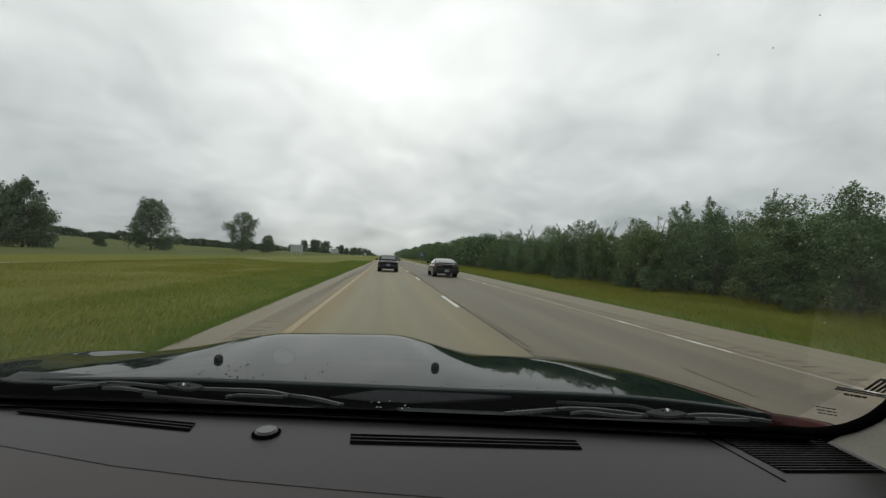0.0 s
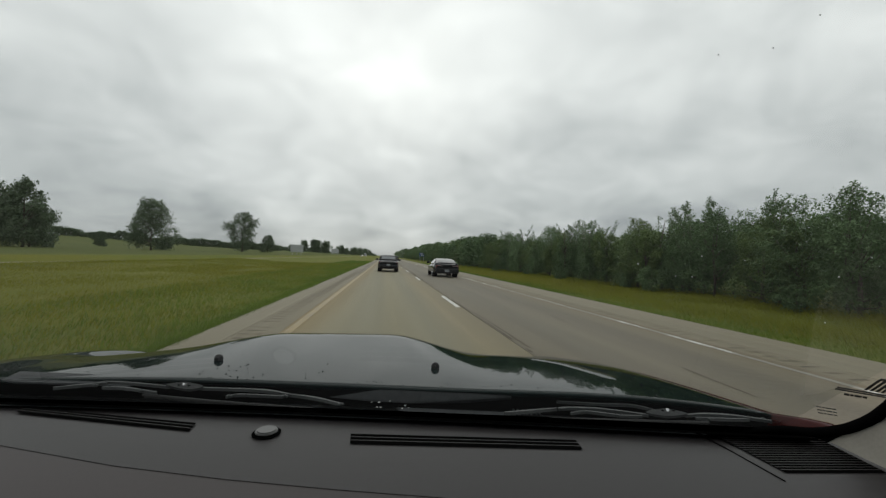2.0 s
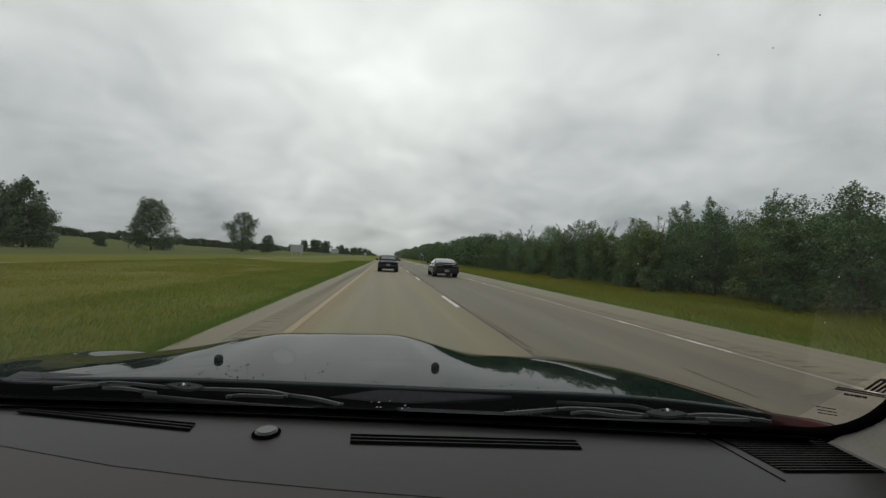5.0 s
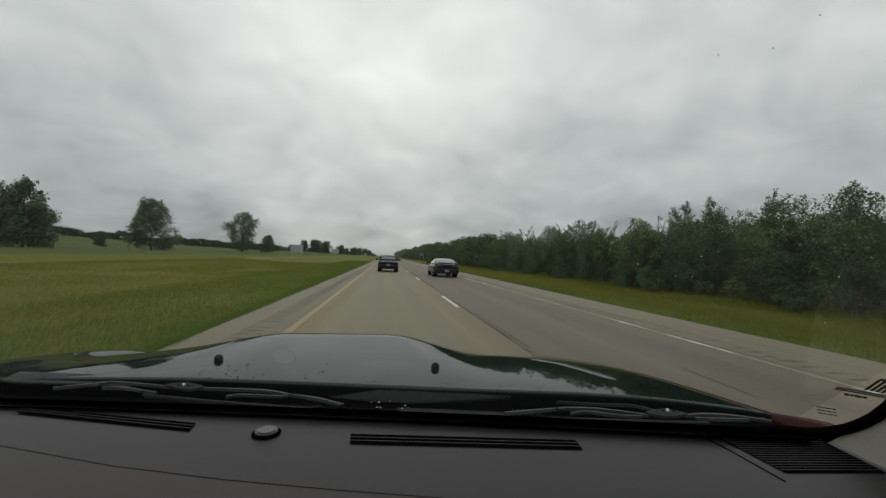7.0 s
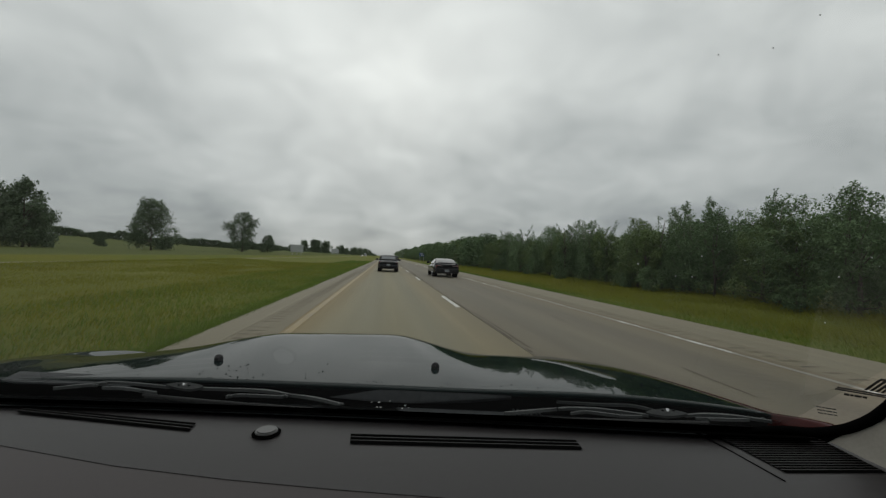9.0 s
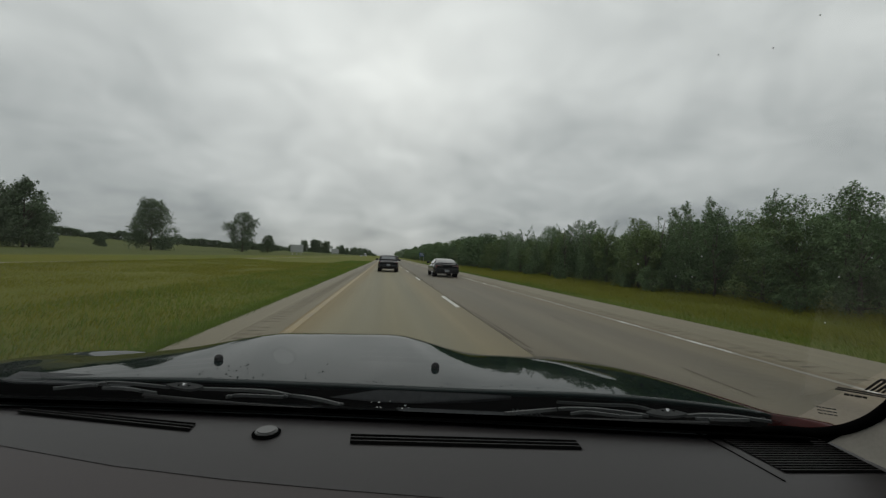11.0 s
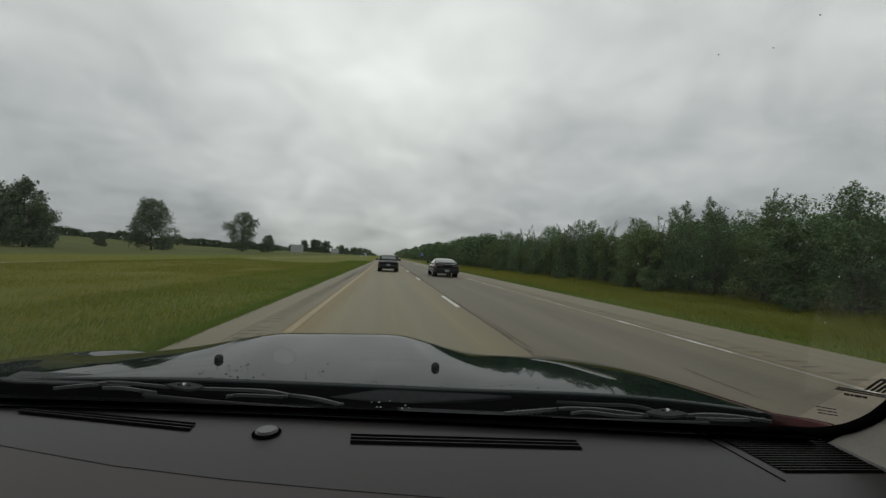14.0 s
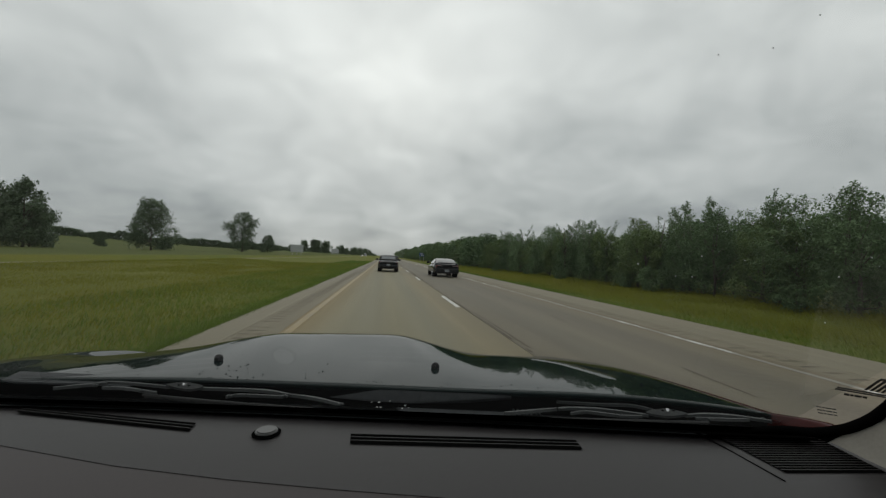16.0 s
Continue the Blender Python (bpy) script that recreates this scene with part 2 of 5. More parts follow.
M_WIPER = plain("wiper_plastic", (0.015, 0.018, 0.018), 0.40, grain=90, vary=0.3, spec=0.5)
M_COWL_GREY = plain("weathered_grey_cowl_plastic", (0.034, 0.037, 0.039), 0.6, grain=70, vary=0.25, spec=0.25)
M_BRIDGE = plain("matt_wiper_plastic", (0.030, 0.032, 0.032), 0.7, grain=90, vary=0.3, spec=0.08)
M_SIGN_BLUE = plain("blue_sign_sheeting", (0.02, 0.07, 0.20), 0.5, grain=3, vary=0.1)
M_SENSOR = plain("grey_sensor_lens", (0.062, 0.062, 0.061), 0.3, spec=0.3, grain=40, vary=0.08)
M_TYRE = plain("tyre_rubber", (0.015, 0.015, 0.015), 0.85, grain=60, vary=0.3)
M_TINT = plain("tinted_car_glass", (0.045, 0.050, 0.055), 0.06, grain=2, vary=0.2, bump=0.0, coat=0.4)
M_PANE = plain("clear_plastic_pane", (0.13, 0.14, 0.15), 0.15, grain=2, vary=0.2, bump=0.0, coat=0.5)
M_TAIL = plain("tail_lamp_red", (0.09, 0.012, 0.013), 0.15, grain=30, vary=0.2, coat=1.0)
M_LAMP = plain("clear_lamp_lens", (0.55, 0.55, 0.54), 0.1, grain=30, vary=0.1, coat=1.0)
M_REG_PLATE = plain("dull_plate", (0.27, 0.29, 0.31), 0.5, grain=30, vary=0.1)
M_HEADLAMP = plain("lit_headlamp", (0.55, 0.55, 0.54), 0.1, grain=30, vary=0.1, coat=1.0)
M_HEADLAMP.node_tree.nodes["Principled BSDF"].inputs["Emission Color"].default_value = (1.0, 0.96, 0.88, 1)
M_HEADLAMP.node_tree.nodes["Principled BSDF"].inputs["Emission Strength"].default_value = 40.0
M_PLATE = plain("pale_plate", (0.45, 0.47, 0.49), 0.45, grain=30, vary=0.06)
M_INK = plain("dark_print", (0.03, 0.03, 0.035), 0.6, grain=30, vary=0.1)
M_BOX = plain("white_trailer_panel", (0.74, 0.75, 0.75), 0.45, grain=1.5, vary=0.06)
M_SOFTTOP = plain("black_canvas_top", (0.014, 0.014, 0.015), 0.9, grain=120, vary=0.3, bump=0.2)
M_SIGN = plain("grey_sign_back", (0.42, 0.44, 0.44), 0.55, 0.3, grain=1.2, vary=0.12)
M_SPECK_DARK = plain("windshield_grime", (0.40, 0.40, 0.40), 0.8, grain=50)
M_SPECK = plain("dried_water_spot", (0.75, 0.76, 0.76), 0.5, grain=50)


def glass_mat():
    m = bpy.data.materials.new("windshield_glass")
    m.use_nodes = True
    nt = m.node_tree
    nt.nodes.remove(nt.nodes["Principled BSDF"])
    tr, gl, mx = (nt.nodes.new(k) for k in ("ShaderNodeBsdfTransparent", "ShaderNodeBsdfGlossy", "ShaderNodeMixShader"))
    tr.inputs["Color"].default_value = (0.937, 0.965, 0.948, 1)
    gl.inputs["Roughness"].default_value = 0.0
    fr = nt.nodes.new("ShaderNodeFresnel")
    fr.inputs["IOR"].default_value = 1.25
    # a thin film of dust, added as haze: its scattered daylight lifts the darks
    dust_veil, film, tc = (nt.nodes.new(k) for k in ("ShaderNodeBsdfTranslucent", "ShaderNodeMixShader", "ShaderNodeTexCoord"))
    dust_veil.inputs["Color"].default_value = (0.80, 0.82, 0.82, 1)
    smear, amount = nt.nodes.new("ShaderNodeTexNoise"), nt.nodes.new("ShaderNodeMapRange")
    smear.inputs["Scale"].default_value, smear.inputs["Detail"].default_value = 5.0, 3.0
    nt.links.new(tc.outputs["Object"], smear.inputs["Vector"])
    amount.inputs["To Min"].default_value, amount.inputs["To Max"].default_value = 0.003, 0.007
    nt.links.new(smear.outputs["Fac"], amount.inputs["Value"])
    nt.links.new(amount.outputs[0], film.inputs[0])
    nt.links.new(tr.outputs[0], film.inputs[1])
    nt.links.new(dust_veil.outputs[0], film.inputs[2])
    nt.links.new(fr.outputs[0], mx.inputs[0])
    nt.links.new(film.outputs[0], mx.inputs[1])
    nt.links.new(gl.outputs[0], mx.inputs[2])
    nt.links.new(mx.outputs[0], nt.nodes["Material Output"].inputs["Surface"])
    return m


M_GLASS = glass_mat()


# ---- mesh helpers ----
def mesh_ob(name, verts, faces, mat, parent=None, label="", smooth=False):
    me = bpy.data.meshes.new(name)
    me.from_pydata([tuple(v) for v in verts], [], [tuple(f) for f in faces])
    me.materials.append(mat)
    if smooth:
        me.polygons.foreach_set("use_smooth", [True] * len(me.polygons))
    me.update()
    ob = new(name, me)
    if parent is not None:
        ob.parent = parent
    return tagged(ob, label)


def part(name, bm, mat, parent=None, label="", smooth=False):
    bmesh.ops.recalc_face_normals(bm, faces=bm.faces)
    me = bpy.data.meshes.new(name)
    bm.to_mesh(me)
    bm.free()
    me.materials.append(mat)
    if smooth:
        me.polygons.foreach_set("use_smooth", [True] * len(me.polygons))
    ob = new(name, me)
    if parent is not None:
        ob.parent = parent
    return tagged(ob, label)


def box(size, at=(0, 0, 0), bevel=0.0, turn=None, bm=None, seg=2):
    own = bmesh.new()
    bmesh.ops.create_cube(own, size=1)
    bmesh.ops.scale(own, vec=size, verts=own.verts)
    if bevel:
        bmesh.ops.bevel(own, geom=own.edges[:], offset=bevel, segments=seg, affect="EDGES", profile=0.5)
    m = Matrix.Translation(at) @ (turn.to_4x4() if turn else Matrix())
    bmesh.ops.transform(own, matrix=m, verts=own.verts)
    return join(bm, own)


def join(bm, own):
    if bm is None:
        return own
    me = bpy.data.meshes.new("tmp")
    own.to_mesh(me)
    own.free()
    bm.from_mesh(me)
    bpy.data.meshes.remove(me)
    return bm


def disc(r, depth, at, axis="Z", seg=24, bevel=0.0, r2=None, bm=None):
    own = bmesh.new()
    bmesh.ops.create_cone(own, cap_ends=True, segments=seg, radius1=r, radius2=r if r2 is None else r2, depth=depth)
    if bevel:
        bmesh.ops.bevel(own, geom=[e for e in own.edges if len(e.link_faces) == 2 and max(len(f.verts) for f in e.link_faces) > 4], offset=bevel, segments=2, affect="EDGES")
    turn = {"Z": Matrix(), "X": Matrix.Rotation(radians(90), 4, "Y"), "Y": Matrix.Rotation(radians(90), 4, "X")}[axis]
    bmesh.ops.transform(own, matrix=Matrix.Translation(at) @ turn, verts=own.verts)
    return join(bm, own)


def tube(points, radii, seg=8, bm=None):
    """A tapered tube through points."""
    own = bmesh.new()
    pts = [Vector(p) for p in points]
    rings = []
    for i, p in enumerate(pts):
        d = (pts[min(i + 1, len(pts) - 1)] - pts[max(i - 1, 0)]).normalized()
        q = d.to_track_quat("Z", "Y")
        r = radii[i] if isinstance(radii, (list, tuple)) else radii
        rings.append([own.verts.new(p + q @ Vector((r * math.cos(2 * math.pi * k / seg), r * math.sin(2 * math.pi * k / seg), 0))) for k in range(seg)])
    for a, b in zip(rings, rings[1:]):
        for k in range(seg):
            own.faces.new((a[k], a[(k + 1) % seg], b[(k + 1) % seg], b[k]))
    own.faces.new(list(reversed(rings[0])))
    own.faces.new(rings[-1])
    return join(bm, own)


def sheet(us, vs, fn, thick=0.0):
    """Vertices and faces of a surface fn(u, v); with thickness it gets an underside and rim."""
    nu, nv = len(us), len(vs)
    top = [fn(u, v) for v in vs for u in us]
    faces = [(j * nu + i, j * nu + i + 1, (j + 1) * nu + i + 1, (j + 1) * nu + i) for j in range(nv - 1) for i in range(nu - 1)]
    if not thick:
        return top, faces
    n = len(top)
    verts = top + [(x, y, z - thick) for x, y, z in top]
    faces += [tuple(n + k for k in reversed(f)) for f in faces]
    rim = [i for i in range(nu)] + [j * nu + nu - 1 for j in range(1, nv)] + [(nv - 1) * nu + i for i in range(nu - 2, -1, -1)] + [j * nu for j in range(nv - 2, 0, -1)]
    for a, b in zip(rim, rim[1:] + rim[:1]):
        faces.append((b, a, n + a, n + b))
    return verts, faces


def spline(pts, n=6):
    """A smooth line through points."""
    P = [Vector(p) for p in pts]
    P = [2 * P[0] - P[1]] + P + [2 * P[-1] - P[-2]]
    out = []
    for a, b, c, d in zip(P, P[1:], P[2:], P[3:]):
        for k in range(n):
            t = k / n
            out.append(tuple(0.5 * (2 * b + (c - a) * t + (2 * a - 5 * b + 4 * c - d) * t * t + (3 * b - a - 3 * c + d) * t ** 3)))
    return out + [tuple(P[-2])]


def smooth01(t):
    t = min(1.0, max(0.0, t))
    return t * t * (3 - 2 * t)


def lerp(a, b, t):
    return a + (b - a) * t


def root(name, at, label, category, group="", turn=0.0):
    ob = new(name)
    ob.empty_display_size = 0.3
    ob.matrix_world = pose(*at, 0, 0, turn)
    return tagged(ob, label, category, group)


# ---- land ----
YELLOW_X, DASH_X, EDGE_X = -1.58, 2.09, 5.72
LEFT_EDGE, RIGHT_EDGE = -2.90, 7.85


def land(x, y):
    """Height of the ground: flat by the road, rising to low fields far out to the west."""
    z = -0.05
    if x < LEFT_EDGE:
        z += -0.12 * math.exp(-((x + 13.5) / 5.0) ** 2) + 0.16 * math.exp(-((x + 19.8) / 2.2) ** 2)
    if x < -35:
        z += 1.7 * smooth01((y - 130) / 220) * smooth01((-x - 36) / 22)
        z += 8.0 * smooth01((-x - 110) / 260) * smooth01((y - 60) / 260)
    if x > RIGHT_EDGE:
        z += -0.15 * math.exp(-((x - 12) / 2.0) ** 2) + 0.15 * smooth01((x - 14) / 6)
    return z


def build_land():
    xs = [-4500, -2500, -1400, -900, -650] + [-500 + 20 * i for i in range(21)] + [-90 + 4 * i for i in range(14)] + [-36, -34.5, -33, -31, -28, -25, -23.5, -21] + [-19 + 1.5 * i for i in range(10)]
    xs += [-4.2, -3.4, -3.0, 0, 4, 7.9, 8.3, 9, 10, 11, 12, 13, 14, 16, 18, 20, 24, 30, 40, 60, 100, 180, 320, 600, 1100, 2000, 4500]
    xs = sorted(set(xs))
    ys = [-1500, -700, -300, -150, -80, -40, -20] + [-10 + 3 * i for i in range(30)] + [82 + 8 * i for i in range(24)] + [280 + 25 * i for i in range(20)] + [820, 1000, 1300, 1800, 2600, 3600, 4800]

    def fn(x, y):
        z = land(x, y)
        if x < LEFT_EDGE - 0.6 and not -34 < x < -22.5 or x > RIGHT_EDGE + 0.6:
            z += 0.05 * noise.noise(Vector((x * 0.35, y * 0.2, 0)))
        if LEFT_EDGE + 0.2 < x < RIGHT_EDGE - 0.2 or -34 < x < -22.5:
            z = -0.22 if x > -20 else -0.78
        return x, y, z
    v, f = sheet(xs, ys, fn)
    tagged(mesh_ob("ground", v, f, M_GROUND, smooth=True), "yellow-green summer meadow beside the highway", "ground", kind="structure")


def strip(name, x0, x1, mat, label, top=0.0, y0=-120.0, y1=3200.0, thick=0.2):
    ys = [y0, -30, 0, 15, 30, 60, 120, 250, 500, 1000, 1800, y1]
    v, f = sheet([x0, (x0 + x1) / 2, x1], ys, lambda x, y: (x, y, top), thick)
    return tagged(mesh_ob(name, v, f, mat), label, "road", kind="structure")


build_land()
strip("road_passing_lane", YELLOW_X - 0.12, DASH_X + 0.10, M_LANE, "worn tan concrete passing lane of a highway")
strip("road_driving_lane", DASH_X + 0.112, EDGE_X + 0.22, M_LANE2, "grey worn driving lane of a highway")
strip("road_median_shoulder", LEFT_EDGE, -2.36, M_SHOULDER, "pale concrete shoulder along the grass median", -0.006)
strip("road_median_rumble_band", -2.35, YELLOW_X - 0.132, M_DIRTY, "dirt-stained concrete band with rumble grooves", -0.006)
strip("road_outer_rumble_band", EDGE_X + 0.232, 6.52, M_DIRTY, "dirt-stained concrete band with rumble grooves", -0.006)
strip("road_outer_shoulder", 6.53, RIGHT_EDGE, M_SHOULDER, "pale concrete outer shoulder beside the grass", -0.006)
strip("road_opposite_lanes", -33.5, -23.0, M_OPPOSITE, "pale concrete lanes of the opposite carriageway", -0.60)


def line(name, x, w, y0, y1, mat, label, z=0.004):
    n = max(2, int((y1 - y0) / 40) + 2)
    ys = [lerp(y0, y1, i / (n - 1)) for i in range(n)]
    v, f = sheet([x - w / 2, x + w / 2], ys, lambda a, b: (a, b, z), 0.003)
    return tagged(mesh_ob(name, v, f, mat), label, "road marking", kind="structure")


line("yellow_edge_line", YELLOW_X, 0.13, -60, 1500, M_YELLOW, "faded yellow edge line along the median shoulder")
line("white_edge_line", EDGE_X, 0.10, -60, 1500, M_EDGE, "worn white edge line along the outer shoulder")
line("opposite_edge_line", -23.9, 0.13, -60, 900, M_WHITE, "worn white edge line of the opposite carriageway", -0.596)
first = line("lane_dash", DASH_X, 0.12, 0, 3.05, M_WHITE, "short worn white lane dash on concrete")
first["group"] = "lane dashes"
first.matrix_world = pose(0, 10.7, 0)
for i in range(-3, 45):
    if i != 0:
        copy_thing(first, pose(0, 10.7 + 12.19 * i, 0))


def tar_seam(name, x0, y0, y1, wob, width, seed, drift=0.0, gaps=0.0):
    """A wandering joint filled with tar; gaps: the share of it that is closed."""
    rnd = random.Random(seed)
    n = int((y1 - y0) / 0.22)
    v, f = [], []
    ph = [rnd.uniform(0, 6.3) for _ in range(4)]
    for i in range(n + 1):
        y = lerp(y0, y1, i / n)
        x = x0 + drift * (y - y0) + wob * (math.sin(y * 0.21 + ph[0]) + 0.5 * math.sin(y * 0.63 + ph[1]) + 0.22 * math.sin(y * 1.9 + ph[2])) + rnd.uniform(-0.14, 0.14) * width
        w = width * max(0.25, 0.55 + 0.7 * rnd.random() ** 2 + 0.35 * math.sin(y * 1.1 + ph[3]))
        v += [(x - w / 2, y, 0.0035), (x + w / 2, y, 0.0035)]
        if i and 0.5 + 0.5 * noise.noise(Vector((x0, y * 0.8, seed))) > gaps:
            k = 2 * i
            f.append((k - 2, k - 1, k + 1, k))
    return tagged(mesh_ob(name, v, f, M_TAR), "dark tar-filled crack running along the lanes", "road crack", kind="structure")


tar_seam("tar_seam", DASH_X + 0.125, 2.5, 20, 0.02, 0.042, 1, 0.003, 0.42)
tar_seam("tar_seam", DASH_X + 0.16, 20, 75, 0.05, 0.09, 2, 0.006, 0.25)
tar_seam("tar_seam", DASH_X + 0.24, 3, 30, 0.03, 0.028, 5, 0.004, 0.55)
tar_seam("tar_seam", 3.95, 3.2, 9.5, 0.11, 0.022, 3, 0.05, 0.52)
tar_seam("tar_seam", 4.6, 9.5, 40, 0.12, 0.022, 9, 0.01, 0.5)
tar_seam("tar_seam", 3.2, 6.5, 13.0, 0.06, 0.014, 10, 0.03, 0.5)
tar_seam("tar_seam", DASH_X + 0.14, 75, 260, 0.1, 0.10, 4)


def rumble(name, x0, x1, y0, y1, step, w, seed, label):
    """Milled grooves, drawn as uneven flat brown patches."""
    r = random.Random(seed)
    v, f = [], []
    y = y0
    while y < y1:
        a = len(v)
        if r.random() > 0.14:
            for k, (px, py) in enumerate(((x0, -w / 2), ((x0 + x1) / 2, -w * 0.55), (x1, -w / 2), (x1, w / 2), ((x0 + x1) / 2, w * 0.5), (x0, w / 2))):
                v.append((px + r.uniform(-0.07, 0.07), y + py * r.uniform(0.45, 1.25), -0.002))
            f.append(tuple(range(a, a + 6)))
        y += step * r.uniform(0.92, 1.08)
    return tagged(mesh_ob(name, v, f, M_GROOVE), label, "rumble strip", kind="stuff")


rumble("rumble_strip", -2.28, -1.95, 4, 160, 0.30, 0.075, 1, "row of worn rumble grooves across a shoulder")
rumble("rumble_strip", 6.08, 6.36, 3, 160, 0.30, 0.07, 2, "row of worn rumble grooves across a shoulder")


# ---- trees ----
def lobes_of(kind, h, r, base, n, rnd):
    """Leafy masses of a crown: (x, y, z, half width, half height) of each."""
    out = []
    if kind == "poplar":
        for k in range(max(4, n // 7)):
            a, q = rnd.uniform(0, 6.28), r * rnd.uniform(0.15, 0.72)
            top, foot, lean = h * rnd.uniform(0.80, 1.0), h * rnd.uniform(base, base + 0.12), rnd.uniform(0.0, 0.25)
            for j in range(7):
                t = j / 6
                w = r * (0.46 - 0.38 * t ** 1.3) * rnd.uniform(0.85, 1.15)
                q2 = q * (1 - lean * t)
                out.append((q2 * math.cos(a) + rnd.gauss(0, 0.05 * r), q2 * math.sin(a) + rnd.gauss(0, 0.05 * r), lerp(foot + 0.3 * w, top - 0.5 * w, t), w, w * rnd.uniform(0.9, 1.4)))
        return out
    for k in range(n):
        t = (k + rnd.random()) / n
        if kind == "round":
            env = math.sqrt(max(0.02, 1 - (abs(t - 0.42) / 0.66) ** 2.3))
        elif kind == "loose":
            env = math.sqrt(max(0.05, 1 - (abs(t - 0.55) / 0.62) ** 2.0)) * rnd.uniform(0.6, 1.05)
        else:
            env = 1.0 if t < 0.5 else max(0.16, 1 - ((t - 0.5) / 0.56) ** 1.8)
        a = k * 2.399 + rnd.uniform(-0.5, 0.5)
        w = r * (rnd.uniform(0.26, 0.44) if kind != "loose" else rnd.uniform(0.17, 0.30)) * (0.55 + 0.45 * env)
        side = 1 + (0.16 * math.sin(2 * a + 5 * t) + 0.12 * math.sin(3 * a + 2) if kind == "round" else 0.0)
        q = max(0.0, r * env * side * rnd.uniform(0.62, 1.12) - w * 0.8)
        out.append((q * math.cos(a), q * math.sin(a), h * lerp(base, 1.0, t) - w * 0.35 * t + w * 0.4 * (1 - t), w, w * rnd.uniform(0.62, 0.95)))
    return out


def tree_kind(name, seed, h, r, base, lobes, leaves, leaf, leafmat, kind="round", label="", limbs=9, sprigs=26):
    """A tapered trunk whose limbs reach into uneven leafy masses, with loose sprigs that break the outline."""
    rnd, rng = random.Random(seed), np.random.default_rng(seed)
    ob = root(name, (0, 0, 0), label, name)
    bm = tube([(0, 0, -0.3), (0.02 * h * rnd.uniform(-1, 1), 0, h * 0.25), (0.03 * h * rnd.uniform(-1, 1), 0.02 * h, h * 0.55), (0, 0.03 * h * rnd.uniform(-1, 1), h * 0.90)],
              [0.024 * h, 0.018 * h, 0.011 * h, 0.002 * h], 7)
    masses = lobes_of(kind, h, r, base, lobes, rnd)
    for c in rnd.sample(masses, min(limbs, len(masses))):
        z0 = max(base * 0.7, c[2] / h * 0.6) * h
        bm = tube([(0, 0, z0), (c[0] * 0.5, c[1] * 0.5, lerp(z0, c[2], 0.40)), (c[0], c[1], c[2] + 0.3 * c[4])], [0.008 * h, 0.005 * h, 0.0015 * h], 5, bm)
    M = np.array(masses)
    area = M[:, 3] * (M[:, 3] + M[:, 4])
    pick = rng.choice(len(M), leaves, p=area / area.sum())
    d = rng.normal(0, 1, (leaves, 3))
    d /= np.linalg.norm(d, axis=1)[:, None]
    low = d[:, 2] < -0.35
    d[low & (rng.random(leaves) < 0.6), 2] *= -1
    ph = rng.uniform(0, 6.28, (len(M), 3))[pick]
    rough = 1 + 0.24 * np.sin(4.1 * d[:, 0] + ph[:, 0]) * np.sin(4.7 * d[:, 1] + ph[:, 1]) + 0.20 * np.sin(8.3 * d[:, 2] + 6 * d[:, 0] + ph[:, 2])
    rho = (0.50 + 0.55 * rng.random(leaves) ** 0.55) * rough
    c = M[pick, :3] + d * rho[:, None] * M[pick][:, [3, 3, 4]] + rng.normal(0, 0.5 * leaf, (leaves, 3))
    out = d.copy()
    # sprigs stand out of the upper and outer leaves
    tips, ways = [], []
    for k in range(sprigs):
        m = masses[rnd.randrange(len(masses))] if rnd.random() < 0.45 else max(rnd.sample(masses, min(4, len(masses))), key=lambda q: q[2])
        w = Vector((m[0] * 0.35 / r + rnd.gauss(0, 0.35), m[1] * 0.35 / r + rnd.gauss(0, 0.35), rnd.uniform(0.5, 1.1))).normalized()
        p0 = Vector(m[:3]) + Vector((w.x * m[3], w.y * m[3], w.z * m[4])) * 0.75
        ln = (0.075 if kind != "poplar" else 0.10) * h * rnd.uniform(0.5, 1.5)
        if h > 2:
            bm = tube([p0, p0 + w * ln], [0.0022 * h, 0.0006 * h], 3, bm)
        for j in range(max(8, int(ln / leaf * 6))):
            t = rnd.random()
            tips.append(tuple(p0 + w * ln * t + Vector((rnd.gauss(0, 1), rnd.gauss(0, 1), rnd.gauss(0, 0.6))) * leaf * (1.15 - 0.7 * t)))
            ways.append((rnd.gauss(0, 1), rnd.gauss(0, 1), rnd.gauss(0.5, 1)))
    part("trunk", bm, M_BARK, ob, smooth=True)
    if tips:
        c, out = np.concatenate([c, np.array(tips)]), np.concatenate([out, np.array(ways)])
    n = len(c)
    c[:, 2] = np.maximum(c[:, 2], 0.02 * h)
    nrm = out * 0.9 + rng.normal(0, 0.55, (n, 3)) + np.array([0, 0, 0.35])
    nrm /= np.linalg.norm(nrm, axis=1)[:, None]
    u = np.cross(nrm, rng.normal(0, 1, (n, 3)))
    u /= np.linalg.norm(u, axis=1)[:, None]
    v = np.cross(nrm, u)
    s = leaf * rng.uniform(0.6, 1.35, n)[:, None]
    quad = np.stack([c - u * s * 0.5, c + v * s * 0.36 + nrm * s * 0.08, c + u * s * 0.5, c - v * s * 0.36 + nrm * s * 0.08], 1).reshape(-1, 3)
    mesh_ob("crown", quad.tolist(), np.arange(4 * n).reshape(-1, 4).tolist(), leafmat, ob)
    return ob


